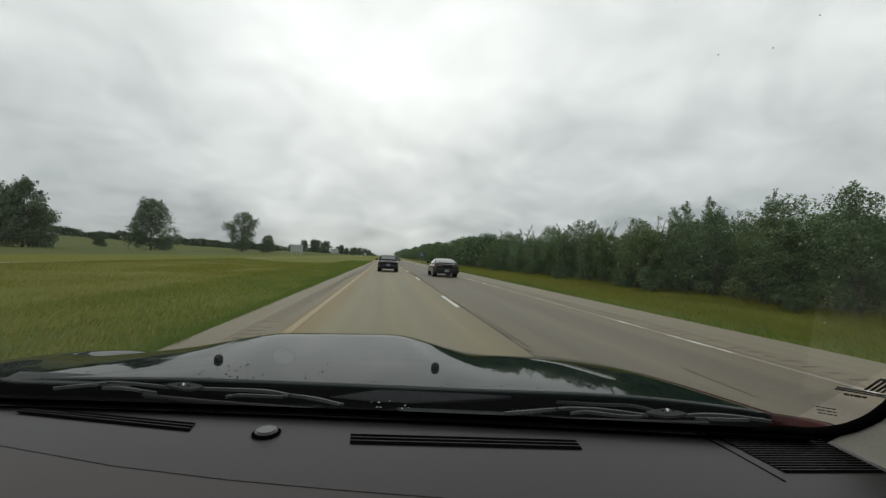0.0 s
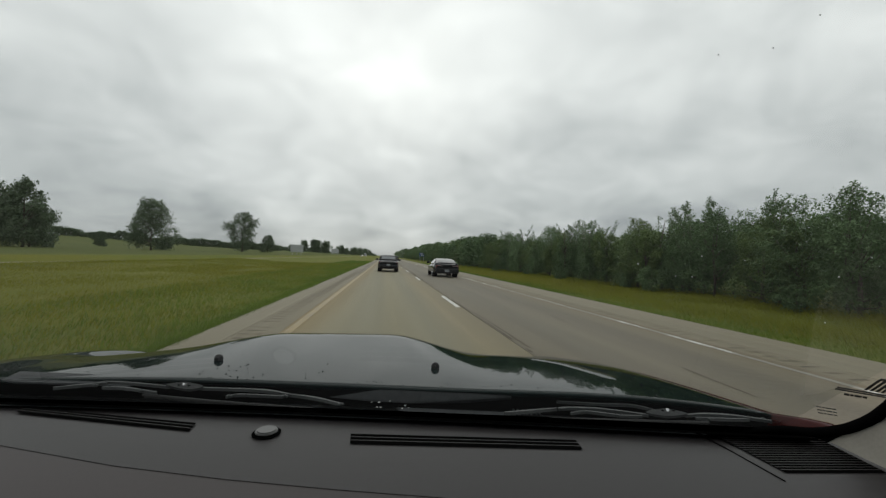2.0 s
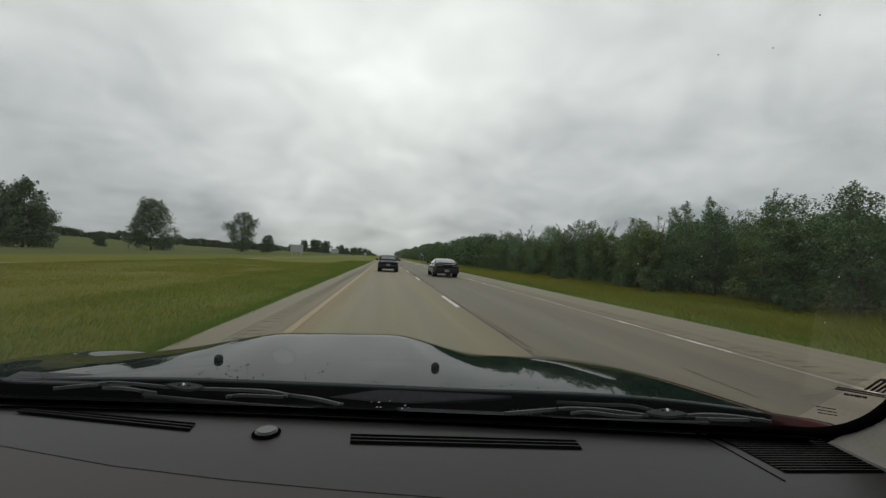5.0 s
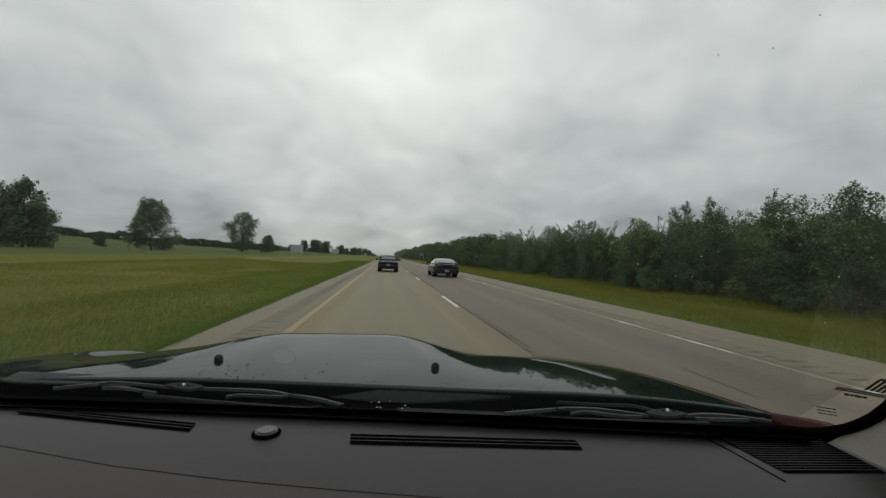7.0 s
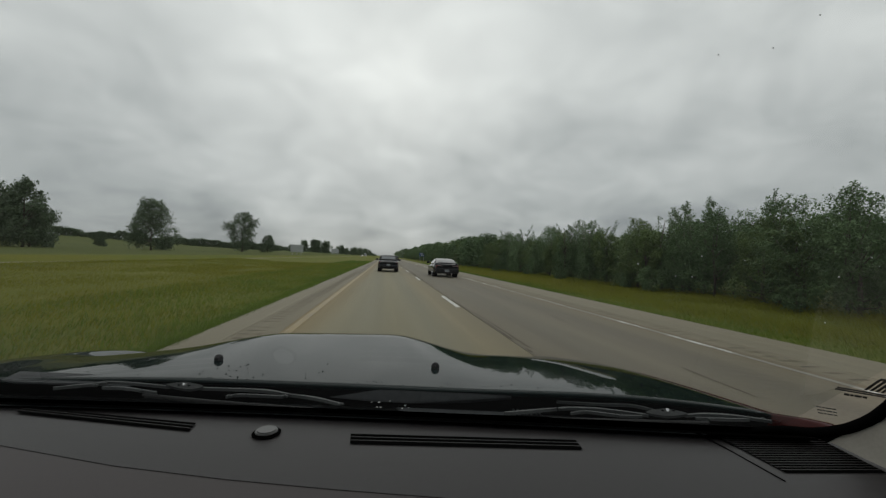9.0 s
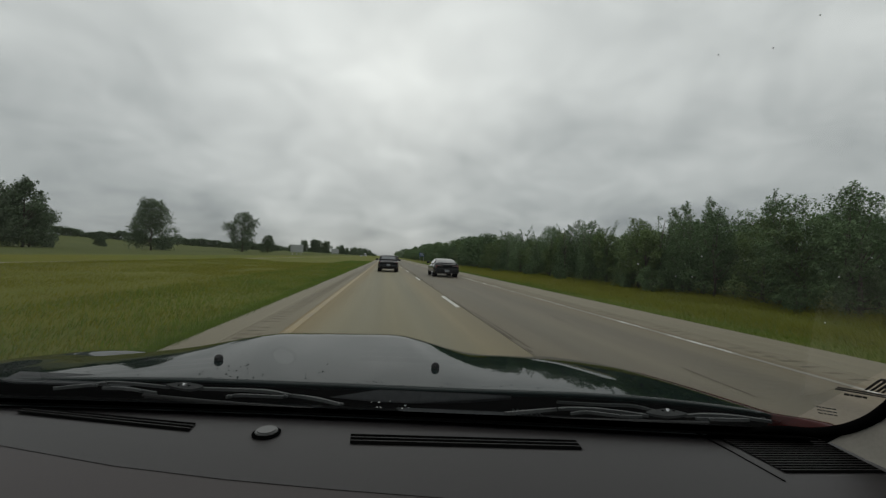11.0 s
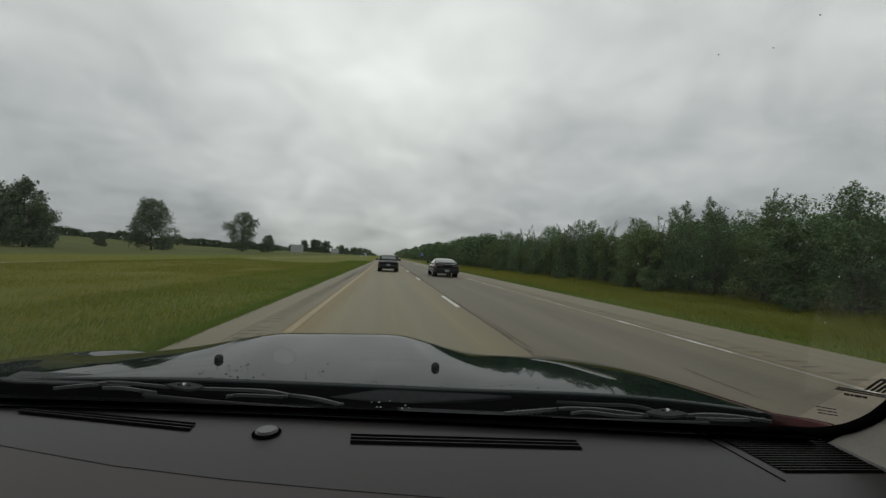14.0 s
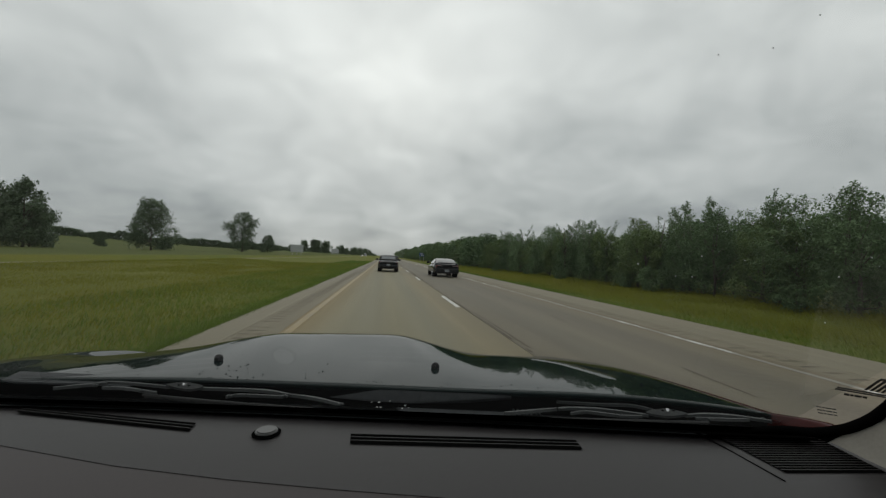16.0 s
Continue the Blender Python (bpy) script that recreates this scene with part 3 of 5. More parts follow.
def grow(kinds, spots, group, rnd, squash=(0.9, 1.12)):
    """Sets copies of the tree kinds at (x, y, height factor)."""
    for x, y, s in spots:
        k = rnd.choice(kinds)
        w = s * rnd.uniform(*squash)
        ob = copy_thing(k, pose(0, 0, 0))
        ob.matrix_world = Matrix.Translation((x, y, land(x, y) - 0.03)) @ Matrix.Rotation(rnd.uniform(0, 6.28), 4, "Z") @ Matrix.Diagonal((w, w, s, 1))
        ob["group"] = group


def settle(ob, x, y, s=1.0, turn=0.0):
    ob.matrix_world = Matrix.Translation((x, y, land(x, y) - 0.03)) @ Matrix.Rotation(turn, 4, "Z") @ Matrix.Diagonal((s, s, s, 1))
    return ob


rnd = random.Random(11)
L_WOOD = "dense dark-green roadside tree at the edge of a wood"
L_POPLAR = "dark-green young poplar with feathery upright top"
near_kinds = [
    settle(tree_kind("tree", 21, 5.0, 1.75, 0.05, 30, 8600, 0.09, M_LEAF, "wall", L_WOOD), 15.9, 11.2, 0.88),
    settle(tree_kind("tree", 22, 5.2, 1.5, 0.05, 42, 8000, 0.085, M_LEAF, "poplar", L_POPLAR), 16.6, 14.2, 0.92),
    settle(tree_kind("tree", 23, 5.0, 1.9, 0.06, 34, 9000, 0.09, M_LEAF, "round", L_WOOD), 17.2, 8.6, 0.90),
    settle(tree_kind("tree", 24, 5.2, 1.4, 0.05, 35, 7600, 0.085, M_LEAF, "poplar", L_POPLAR), 16.9, 18.5, 0.94),
    settle(tree_kind("tree", 29, 4.9, 1.7, 0.04, 28, 8200, 0.095, M_LEAF_LIGHT, "wall", "grey-green roadside tree with pale upper leaves"), 16.0, 22.6, 0.90),
]
light_kind = settle(tree_kind("tree", 25, 4.2, 1.6, 0.16, 26, 4200, 0.14, M_LEAF_LIGHT, "loose", "young light-green tree with loose foliage"), 15.9, 26.0, 0.86)
bush_kinds = [settle(tree_kind("bush", 26 + i, 1.5, 1.2, 0.03, 20, 2400, 0.085, M_LEAF_LIGHT if i else M_LEAF, "loose", "low leafy bush at the foot of the wood", 5, 30), 15.0 + 0.4 * i, 20.0 + 3.3 * i, 0.9) for i in range(2)]
spots = []
for row, x0 in enumerate((16.3, 18.4)):
    y = -6.0 + row * 0.9
    while y < 62:
        spots.append((x0 + rnd.uniform(-0.6, 0.6), y, lerp(0.81, 0.95, smooth01((y - 12) / 40)) * (1 + 0.05 * row) * rnd.uniform(0.82, 1.08) * (1 + 0.07 * math.sin(0.37 * y + 1.0))))
        y += rnd.uniform(1.9, 2.7) + 0.3 * row
grow([near_kinds[k] for k in (0, 1, 1, 2, 3, 3, 4)], spots, "trees of the roadside wood", rnd, (0.95, 1.15))
grow([light_kind], [(15.6 + rnd.uniform(-0.5, 0.9), y, rnd.uniform(0.55, 0.85)) for y in (5.0, 13.0, 21.5, 29.0, 36.0, 44.0, 52.0, 57.0)], "trees of the roadside wood", rnd)
grow(bush_kinds, [(14.7 + rnd.uniform(-0.5, 0.6), -6 + 3.1 * i + rnd.uniform(-0.9, 0.9), rnd.uniform(0.45, 0.9)) for i in range(0, 22, 3)], "bushes at the foot of the wood", rnd)

far_kinds = [
    settle(tree_kind("tree", 41, 5.6, 2.4, 0.04, 22, 1500, 0.38, M_LEAF, "round", L_WOOD, 4, 12), 17.5, 64.0, 0.8),
    settle(tree_kind("tree", 42, 5.6, 2.2, 0.04, 24, 1500, 0.36, M_LEAF, "wall", L_WOOD, 4, 14), 18.5, 68.0, 0.8),
    settle(tree_kind("tree", 43, 5.4, 2.0, 0.04, 28, 1500, 0.34, M_LEAF_LIGHT, "poplar", L_POPLAR, 4, 14), 19.5, 72.0, 0.85),
]
spots = []
for row, x0 in enumerate((16.5, 20.0, 25.0)):
    y = 62.0
    while y < 330:
        tall = lerp(0.86, 0.98, smooth01((y - 62) / 35)) if y < 115 else lerp(1.05, 1.15, smooth01((y - 150) / 150))
        spots.append((x0 + rnd.uniform(-1, 1) + 0.5, y, tall * rnd.uniform(0.82, 1.15) * (1 - 0.04 * row)))
        y += rnd.uniform(2.6, 4.2) * (1 + max(0, y - 100) / 200)
spots += [(21.5 + rnd.uniform(-0.8, 2.5), -7 + 2.3 * i, rnd.uniform(0.62, 0.78)) for i in range(30)]
grow(far_kinds, spots, "trees of the roadside wood", rnd, (1.0, 1.25))

L_LONE = "broad dark-green tree standing alone in a meadow"
L_TALL = "tall uneven tree with ragged upright branches"
big_kinds = [
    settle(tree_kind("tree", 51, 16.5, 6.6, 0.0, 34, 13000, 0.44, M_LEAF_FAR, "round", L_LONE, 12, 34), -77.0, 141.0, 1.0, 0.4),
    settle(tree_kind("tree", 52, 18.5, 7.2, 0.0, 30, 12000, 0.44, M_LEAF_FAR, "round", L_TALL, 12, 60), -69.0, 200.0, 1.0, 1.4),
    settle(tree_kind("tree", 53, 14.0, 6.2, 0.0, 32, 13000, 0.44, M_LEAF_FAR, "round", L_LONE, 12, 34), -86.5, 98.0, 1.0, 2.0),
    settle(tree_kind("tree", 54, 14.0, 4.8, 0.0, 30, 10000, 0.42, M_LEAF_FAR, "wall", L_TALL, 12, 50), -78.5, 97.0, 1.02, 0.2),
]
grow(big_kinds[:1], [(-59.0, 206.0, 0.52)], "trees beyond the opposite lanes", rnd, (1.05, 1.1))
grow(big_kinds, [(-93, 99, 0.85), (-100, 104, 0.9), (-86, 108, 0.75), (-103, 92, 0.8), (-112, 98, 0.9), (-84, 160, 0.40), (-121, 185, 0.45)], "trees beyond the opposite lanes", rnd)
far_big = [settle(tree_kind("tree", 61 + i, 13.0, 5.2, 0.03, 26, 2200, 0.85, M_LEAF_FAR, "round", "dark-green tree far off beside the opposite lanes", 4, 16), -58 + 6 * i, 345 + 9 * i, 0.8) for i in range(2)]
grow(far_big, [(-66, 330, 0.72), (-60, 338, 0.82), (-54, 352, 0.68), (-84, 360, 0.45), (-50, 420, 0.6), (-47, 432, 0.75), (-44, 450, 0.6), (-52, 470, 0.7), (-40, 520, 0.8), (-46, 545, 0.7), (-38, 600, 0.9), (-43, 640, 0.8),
                 (-35, 720, 0.9), (-40, 760, 1.0), (-34, 850, 0.9)], "far trees along the opposite lanes", rnd)


def far_row(name, fn, n, h, seed, label, mat):
    """A distant hedge of trees: many leafy tufts, in one mesh."""
    rng = np.random.default_rng(seed)
    t = rng.random(n)
    v = np.array([fn(a) for a in t])
    lump = np.array([0.55 + 0.45 * noise.noise(Vector((p[0] * 0.06, p[1] * 0.06, seed))) + 0.25 * noise.noise(Vector((p[0] * 0.25, p[1] * 0.25, seed))) for p in v])
    z = np.array([land(p[0], p[1]) for p in v]) + rng.random(n) ** 0.7 * h * np.clip(lump, 0.12, 1.2)
    c = np.stack([v[:, 0] + rng.normal(0, 1.5, n), v[:, 1] + rng.normal(0, 1.5, n), z], 1)
    a = rng.normal(0, 1, (n, 3))
    a /= np.linalg.norm(a, axis=1)[:, None]
    b = np.cross(a, rng.normal(0, 1, (n, 3)))
    b /= np.linalg.norm(b, axis=1)[:, None]
    s = rng.uniform(0.8, 1.9, n)[:, None]
    quad = np.stack([c - a * s * 0.5, c + b * s * 0.4, c + a * s * 0.5, c - b * s * 0.4], 1).reshape(-1, 3)
    return tagged(mesh_ob(name, quad.tolist(), np.arange(4 * n).reshape(-1, 4).tolist(), mat), label, "far woods", kind="stuff")


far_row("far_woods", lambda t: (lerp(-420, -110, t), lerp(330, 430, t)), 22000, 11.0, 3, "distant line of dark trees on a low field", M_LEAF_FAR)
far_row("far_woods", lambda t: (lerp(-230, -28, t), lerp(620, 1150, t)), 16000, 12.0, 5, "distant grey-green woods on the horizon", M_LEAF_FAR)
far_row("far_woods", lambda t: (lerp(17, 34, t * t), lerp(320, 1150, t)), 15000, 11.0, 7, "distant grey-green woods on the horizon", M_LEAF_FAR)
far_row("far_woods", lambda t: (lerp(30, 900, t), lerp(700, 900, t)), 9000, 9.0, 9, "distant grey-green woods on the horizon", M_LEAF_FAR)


# ---- grass ----
def grass(name, n, xr, yr, height, mat, seed, label, bias=1.0, fade=1.0):
    """Fine blades that the wind lays over, denser at the near end."""
    rng = np.random.default_rng(seed)
    x = xr[0] + (xr[1] - xr[0]) * rng.random(n) ** fade
    y = yr[0] + (yr[1] - yr[0]) * rng.random(n) ** bias
    lump = np.array([0.8 + 0.5 * noise.noise(Vector((a * 0.5, b * 0.3, seed))) for a, b in zip(x, y)])
    h = height * rng.uniform(0.45, 1.15, n) * np.clip(lump, 0.45, 1.4)
    z = np.array([land(a, b) for a, b in zip(x, y)]) - 0.03
    ang = rng.normal(0, 0.7, n)
    w = 0.005 + 0.0006 * np.abs(y)
    bend = h * rng.uniform(0.5, 1.5, n)
    p = np.stack([np.stack([x - w * np.cos(ang), y - w * np.sin(ang), z], 1), np.stack([x + w * np.cos(ang), y + w * np.sin(ang), z], 1),
                  np.stack([x - np.sin(ang) * bend, y + np.cos(ang) * bend, z + h], 1)], 1).reshape(-1, 3)
    return tagged(mesh_ob(name, p.tolist(), np.arange(3 * n).reshape(-1, 3).tolist(), mat), label, "grass", kind="stuff")


L_VERGE = "short green grass along the shoulder edge"
L_GRASS = "long yellow-green meadow grass beside the road"
grass("meadow_grass", 130000, (-22, -3.4), (-4, 60), 0.15, M_GRASS, 1, L_GRASS, 1.5)
grass("verge_grass", 72000, (LEFT_EDGE - 0.02, -8.0), (-6, 90), 0.15, M_GRASS_GREEN, 2, L_VERGE, 1.6, 2.2)
grass("verge_grass", 17000, (LEFT_EDGE + 0.06, LEFT_EDGE - 0.28), (-6, 80), 0.20, M_GRASS_GREEN, 12, L_VERGE, 1.6)
grass("meadow_grass", 100000, (8.6, 16.5), (-3, 75), 0.28, M_GRASS, 3, L_GRASS, 1.4, 0.8)
grass("verge_grass", 60000, (RIGHT_EDGE + 0.03, 11.5), (-6, 90), 0.15, M_GRASS_GREEN, 4, L_VERGE, 1.5, 1.6)


GRIME = [(0.140, 0.151, 1.457), (0.170, 0.134, 1.468), (0.162, 0.146, 1.460)]
DRIED = [(0.202, 0.289, 1.365), (0.246, 0.301, 1.356), (0.247, 0.275, 1.373), (0.392, 0.286, 1.361), (0.469, 0.354, 1.311), (0.390, 0.262, 1.378), (0.261, 0.300, 1.356)]


# ---- vehicles on the road ----
def loft(stations, mirror_pts):
    """Verts and faces of a body through cross-sections; mirror_pts(station) gives half of one, from the sill up to the middle."""
    rows = []
    for s in stations:
        half = mirror_pts(s)
        rows.append([(x, s[0], z) for x, z in half] + [(-x, s[0], z) for x, z in reversed(half[:-1])])
    n = len(rows[0])
    v = [p for r in rows for p in r]
    f = [(j * n + i, j * n + i + 1, (j + 1) * n + i + 1, (j + 1) * n + i) for j in range(len(rows) - 1) for i in range(n - 1)]
    f += [(j * n + n - 1, j * n, (j + 1) * n, (j + 1) * n + n - 1) for j in range(len(rows) - 1)]
    f += [tuple(range(n)), tuple(reversed(range((len(rows) - 1) * n, len(rows) * n)))]
    return v, f


def wheel(parent, x, y, r, w, rim_mat=M_CHROME):
    side = 1 if x > 0 else -1
    bm = bmesh.new()
    prof = [(r * 0.62, -w / 2), (r * 0.93, -w / 2), (r, -w * 0.36), (r, w * 0.36), (r * 0.93, w / 2), (r * 0.62, w / 2)]
    seg = 28
    rings = [[bm.verts.new((d, q * math.cos(2 * math.pi * k / seg), q * math.sin(2 * math.pi * k / seg))) for k in range(seg)] for q, d in prof]
    for a, b in zip(rings, rings[1:] + rings[:1]):
        for k in range(seg):
            bm.faces.new((a[k], a[(k + 1) % seg], b[(k + 1) % seg], b[k]))
    hub = new("wheel")
    hub.parent, hub.location = parent, (x, y, r)
    part("tyre", bm, M_TYRE, hub, smooth=True)
    bm = disc(r * 0.60, w * 0.5, (-side * 0.04, 0, 0), "X", 28, 0.01)
    bm = disc(r * 0.14, 0.06, (side * w * 0.36, 0, 0), "X", 16, 0.006, bm=bm)
    for k in range(5):
        turn = Matrix.Rotation(2 * math.pi * k / 5, 4, "X")
        own = box((0.05, r * 0.17, r * 0.5), (side * w * 0.30, 0, r * 0.34), 0.012)
        bmesh.ops.transform(own, matrix=turn, verts=own.verts)
        bm = join(bm, own)
    own = bmesh.new()
    ring = [[own.verts.new((side * d, q * math.cos(2 * math.pi * k / 28), q * math.sin(2 * math.pi * k / 28))) for k in range(28)] for q, d in ((r * 0.57, w * 0.42), (r * 0.635, w * 0.5), (r * 0.635, w * 0.3), (r * 0.57, w * 0.3))]
    for a, b in zip(ring, ring[1:] + ring[:1]):
        for k in range(28):
            own.faces.new((a[k], a[(k + 1) % 28], b[(k + 1) % 28], b[k]))
    part("rim", join(bm, own), rim_mat, hub)
    return hub


def number_plate(parent, y, z):
    p = part("number_plate", box((0.30, 0.012, 0.15), (0, y, z), 0.004), M_REG_PLATE, parent, "pale number plate")
    bm = None
    for i in range(6):
        bm = box((0.026, 0.004, 0.07), (-0.105 + 0.042 * i, y - 0.008, z), bm=bm)
    part("plate_print", bm, M_INK, p)


def make_car(name, at, label, body_mat, stations, cabin, roof_mat, group="", turn=0.0, wheels=(1.1, 3.67, 0.33, 0.78), spoiler=False, tail="split", soft=False, category="car", hatch=1, lamp=None):
    ob = root(name, at, label, category, group, turn)

    def body_half(s):
        y, hw, sill, belt, crown = s
        return [(0.0, sill), (0.78 * hw, sill), (0.96 * hw, sill + 0.07), (hw, lerp(sill, belt, 0.45)), (0.985 * hw, lerp(sill, belt, 0.72)), (0.95 * hw, belt - 0.035), (0.88 * hw, belt), (0.5 * hw, belt + 0.8 * crown), (0.0, belt + crown)]
    v, f = loft(stations, body_half)
    body = mesh_ob("body", v, f, body_mat, ob, smooth=True)
    bev = body.modifiers.new("soft", "SUBSURF")
    bev.levels = bev.render_levels = 1

    def cab_half(s):
        y, hb, hr, zb, zr = s
        return [(0.0, zb - 0.06), (hb, zb - 0.06), (hb, zb), (lerp(hb, hr, 0.5) + 0.015, lerp(zb, zr, 0.5)), (hr, lerp(zb, zr, 0.9)), (0.82 * hr, lerp(zb, zr, 0.98)), (0.4 * hr, zr + 0.012), (0.0, zr + 0.016)]
    v, f = loft(cabin, cab_half)
    mesh_ob("roof", v, f, roof_mat, ob, "black canvas soft top" if soft else "", smooth=True)
    # panes lie a little proud of the cabin
    lo_t, hi_t = (0.10, 0.92) if not soft else (0.14, 0.86)
    pts = []
    for t in [lo_t] + list(range(1, hatch)) + [hatch - 1 + hi_t]:
        i = min(int(t), hatch - 1)
        a, b = cabin[i], cabin[i + 1]
        y, z = lerp(a[0], b[0], t - i), lerp(a[4], b[4], t - i)
        hw = lerp(a[2], b[2], t - i) * (0.83 if soft else 0.85)
        for k in range(9):
            u = -1 + k / 4
            pts.append((u * hw, y - 0.03, z + 0.03 - 0.03 * u * u))
    fs = [(k, k + 1, k + 10, k + 9) for k in range(8)]
    mesh_ob("rear_window", pts, [tuple(c + 9 * r for c in q) for r in range(hatch) for q in fs], M_PANE if soft else M_TINT, ob, "pale clear rear window" if soft else "dark sloping rear window", smooth=True)
    a, b = cabin[-1], cabin[-2]
    pts = []
    for t in (0.08, 0.94):
        y, z = lerp(a[0], b[0], t), lerp(a[4], b[4], t)
        hw = lerp(a[2], b[2], t) * 0.95
        for k in range(9):
            u = -1 + k / 4
            pts.append((u * hw, y + 0.03, z + 0.03 - 0.03 * u * u))
    mesh_ob("windscreen", pts, fs, M_TINT, ob, smooth=True)
    for side in (-1, 1):
        c = [s for s in cabin if s[4] - s[3] > 0.15]
        up, dn = [], []
        for s in c:
            y, hb, hr, zb, zr = s
            dn.append((side * (hb + 0.012), y, zb + 0.03))
            up.append((side * (lerp(hb, hr, 0.82) + 0.022), y, lerp(zb, zr, 0.82)))
        m = len(c)
        y, hb, hr, zb, zr = cabin[-1]
        pts = dn + up + [(side * (hb + 0.008), y - 0.18, zb + 0.03)]
        fs2 = [(i, i + 1, m + i + 1, m + i) for i in range(m - 1)] + [(m - 1, 2 * m, 2 * m - 1)]
        mesh_ob("side_window", pts, fs2, M_TINT, ob, smooth=True)
        part("wing_mirror", box((0.24, 0.10, 0.15), (side * (cabin[-1][1] + 0.22), cabin[-1][0] - 0.28, cabin[-1][3] + 0.11), 0.04), body_mat, ob)
        part("door_handle", box((0.02, 0.16, 0.03), (side * (stations[4][1] * 0.985), lerp(wheels[0], wheels[1], 0.42), stations[4][3] - 0.16), 0.008), M_PLASTIC, ob)
        part("door_seam", box((0.006, 0.008, 0.5), (side * (stations[4][1] * 0.998), lerp(wheels[0], wheels[1], 0.34), stations[4][3] - 0.32)), M_SLOT, ob)
        for k, y in enumerate(wheels[:2]):
            part("wheel_arch", disc(wheels[2] + 0.06, 0.30, (side * (wheels[3] - 0.10) + side * 0.055, y, wheels[2] + 0.02), "X", 28), M_SLOT, ob)
            wheel(ob, side * wheels[3], y, wheels[2], 0.27 if k == 0 else 0.21)
        part("headlight", box((0.34, 0.10, 0.10), (side * stations[-2][1] * 0.72, stations[-2][0] + 0.01, stations[-2][3] - 0.06), 0.03), lamp or M_LAMP, ob, "lit headlight" if lamp else "")
        zt = stations[1][3] - 0.17
        if tail == "split":
            tl = part("tail_light", box((0.47, 0.05, 0.19), (side * 0.575, 0.030, zt - 0.01), 0.03, seg=3), M_TAIL, ob, "dark red tail light")
            part("reversing_lamp", box((0.20, 0.03, 0.045), (side * 0.45, 0.004, zt + 0.045), 0.01), M_SENSOR, tl, "pale reversing lamp")
        else:
            tl = part("tail_light", box((0.24, 0.06, 0.17), (side * 0.66, 0.035, zt), 0.02), M_TAIL, ob, "dark red tail light")
    if spoiler:
        part("tail_panel", box((0.66, 0.04, 0.17), (0, 0.030, stations[1][3] - 0.18), 0.012), M_SLOT, ob, "black panel between the tail lights")
        part("bumper_crease", box((stations[1][1] * 1.80, 0.05, 0.035), (0, 0.005, 0.655), 0.015, seg=3), body_mat, ob)
        part("bumper", box((stations[1][1] * 1.90, 0.18, 0.34), (0, 0.07, 0.47), 0.07, seg=4), body_mat, ob)
    else:
        part("bumper", box((stations[1][1] * 1.86, 0.16, 0.20), (0, 0.07, 0.50), 0.05, seg=3), body_mat, ob)
    part("lower_valance", box((stations[1][1] * 1.5, 0.10, 0.10), (0, 0.16, 0.34), 0.03), M_PLASTIC, ob)
    number_plate(ob, -0.026 if spoiler else -0.018, 0.47 if spoiler else 0.60)
    part("exhaust_pipe", tube([(0.35, 0.5, 0.26), (0.35, 0.08, 0.26)], 0.035, 12), M_CHROME, ob)
    part("exhaust_pipe", tube([(-0.35, 0.5, 0.26), (-0.35, 0.08, 0.26)], 0.035, 12), M_CHROME, ob)
    if spoiler:
        n, pts = 17, []
        for dy, dz in ((0.0, 0.0), (0.24, 0.02), (0.24, 0.055), (0.02, 0.04)):
            for k in range(n):
                u = -1 + 2 * k / (n - 1)
                pts.append((u * 0.86, 0.02 + dy + 0.16 * abs(u) ** 3, stations[1][3] + 0.085 - 0.13 * abs(u) ** 6 + dz))
        fs = [(r * n + k, r * n + k + 1, ((r + 1) % 4) * n + k + 1, ((r + 1) % 4) * n + k) for r in range(4) for k in range(n - 1)] + [tuple(r * n for r in range(4)), tuple(r * n + n - 1 for r in (3, 2, 1, 0))]
        mesh_ob("spoiler", pts, fs, body_mat, ob, smooth=True)
    return ob


coupe_body = [(0.0, 0.78, 0.40, 0.80, 0.02), (0.14, 0.91, 0.28, 0.93, 0.03), (0.6, 0.94, 0.20, 0.96, 0.03), (1.6, 0.94, 0.20, 0.93, 0.02), (2.6, 0.93, 0.20, 0.90, 0.02), (3.4, 0.93, 0.20, 0.86, 0.05), (4.2, 0.91, 0.22, 0.76, 0.06), (4.72, 0.80, 0.26, 0.62, 0.04), (4.9, 0.6, 0.32, 0.54, 0.02)]
coupe_cabin = [(0.42, 0.78, 0.76, 0.95, 0.98), (0.95, 0.82, 0.70, 0.95, 1.19), (1.5, 0.84, 0.64, 0.94, 1.31), (2.3, 0.84, 0.61, 0.93, 1.335), (3.25, 0.80, 0.68, 0.90, 0.92)]
make_car("coupe", (4.36, 27.1, 0), "low black coupe with rear spoiler and chrome wheels", M_CHARCOAL, coupe_body, coupe_cabin, M_CHARCOAL, "cars on the highway", wheels=(1.1, 3.67, 0.34, 0.79), spoiler=True, hatch=2)
conv_body = [(0.0, 0.74, 0.42, 0.82, 0.02), (0.12, 0.85, 0.30, 0.93, 0.03), (0.5, 0.88, 0.22, 0.97, 0.03), (1.4, 0.88, 0.20, 0.95, 0.02), (2.3, 0.88, 0.20, 0.93, 0.02), (3.1, 0.88, 0.20, 0.90, 0.05), (3.8, 0.86, 0.22, 0.80, 0.06), (4.3, 0.76, 0.26, 0.66, 0.04), (4.45, 0.6, 0.32, 0.56, 0.02)]
conv_cabin = [(0.75, 0.78, 0.70, 0.96, 1.02), (1.15, 0.82, 0.71, 0.95, 1.36), (1.9, 0.82, 0.69, 0.94, 1.40), (2.75, 0.78, 0.66, 0.92, 0.95)]
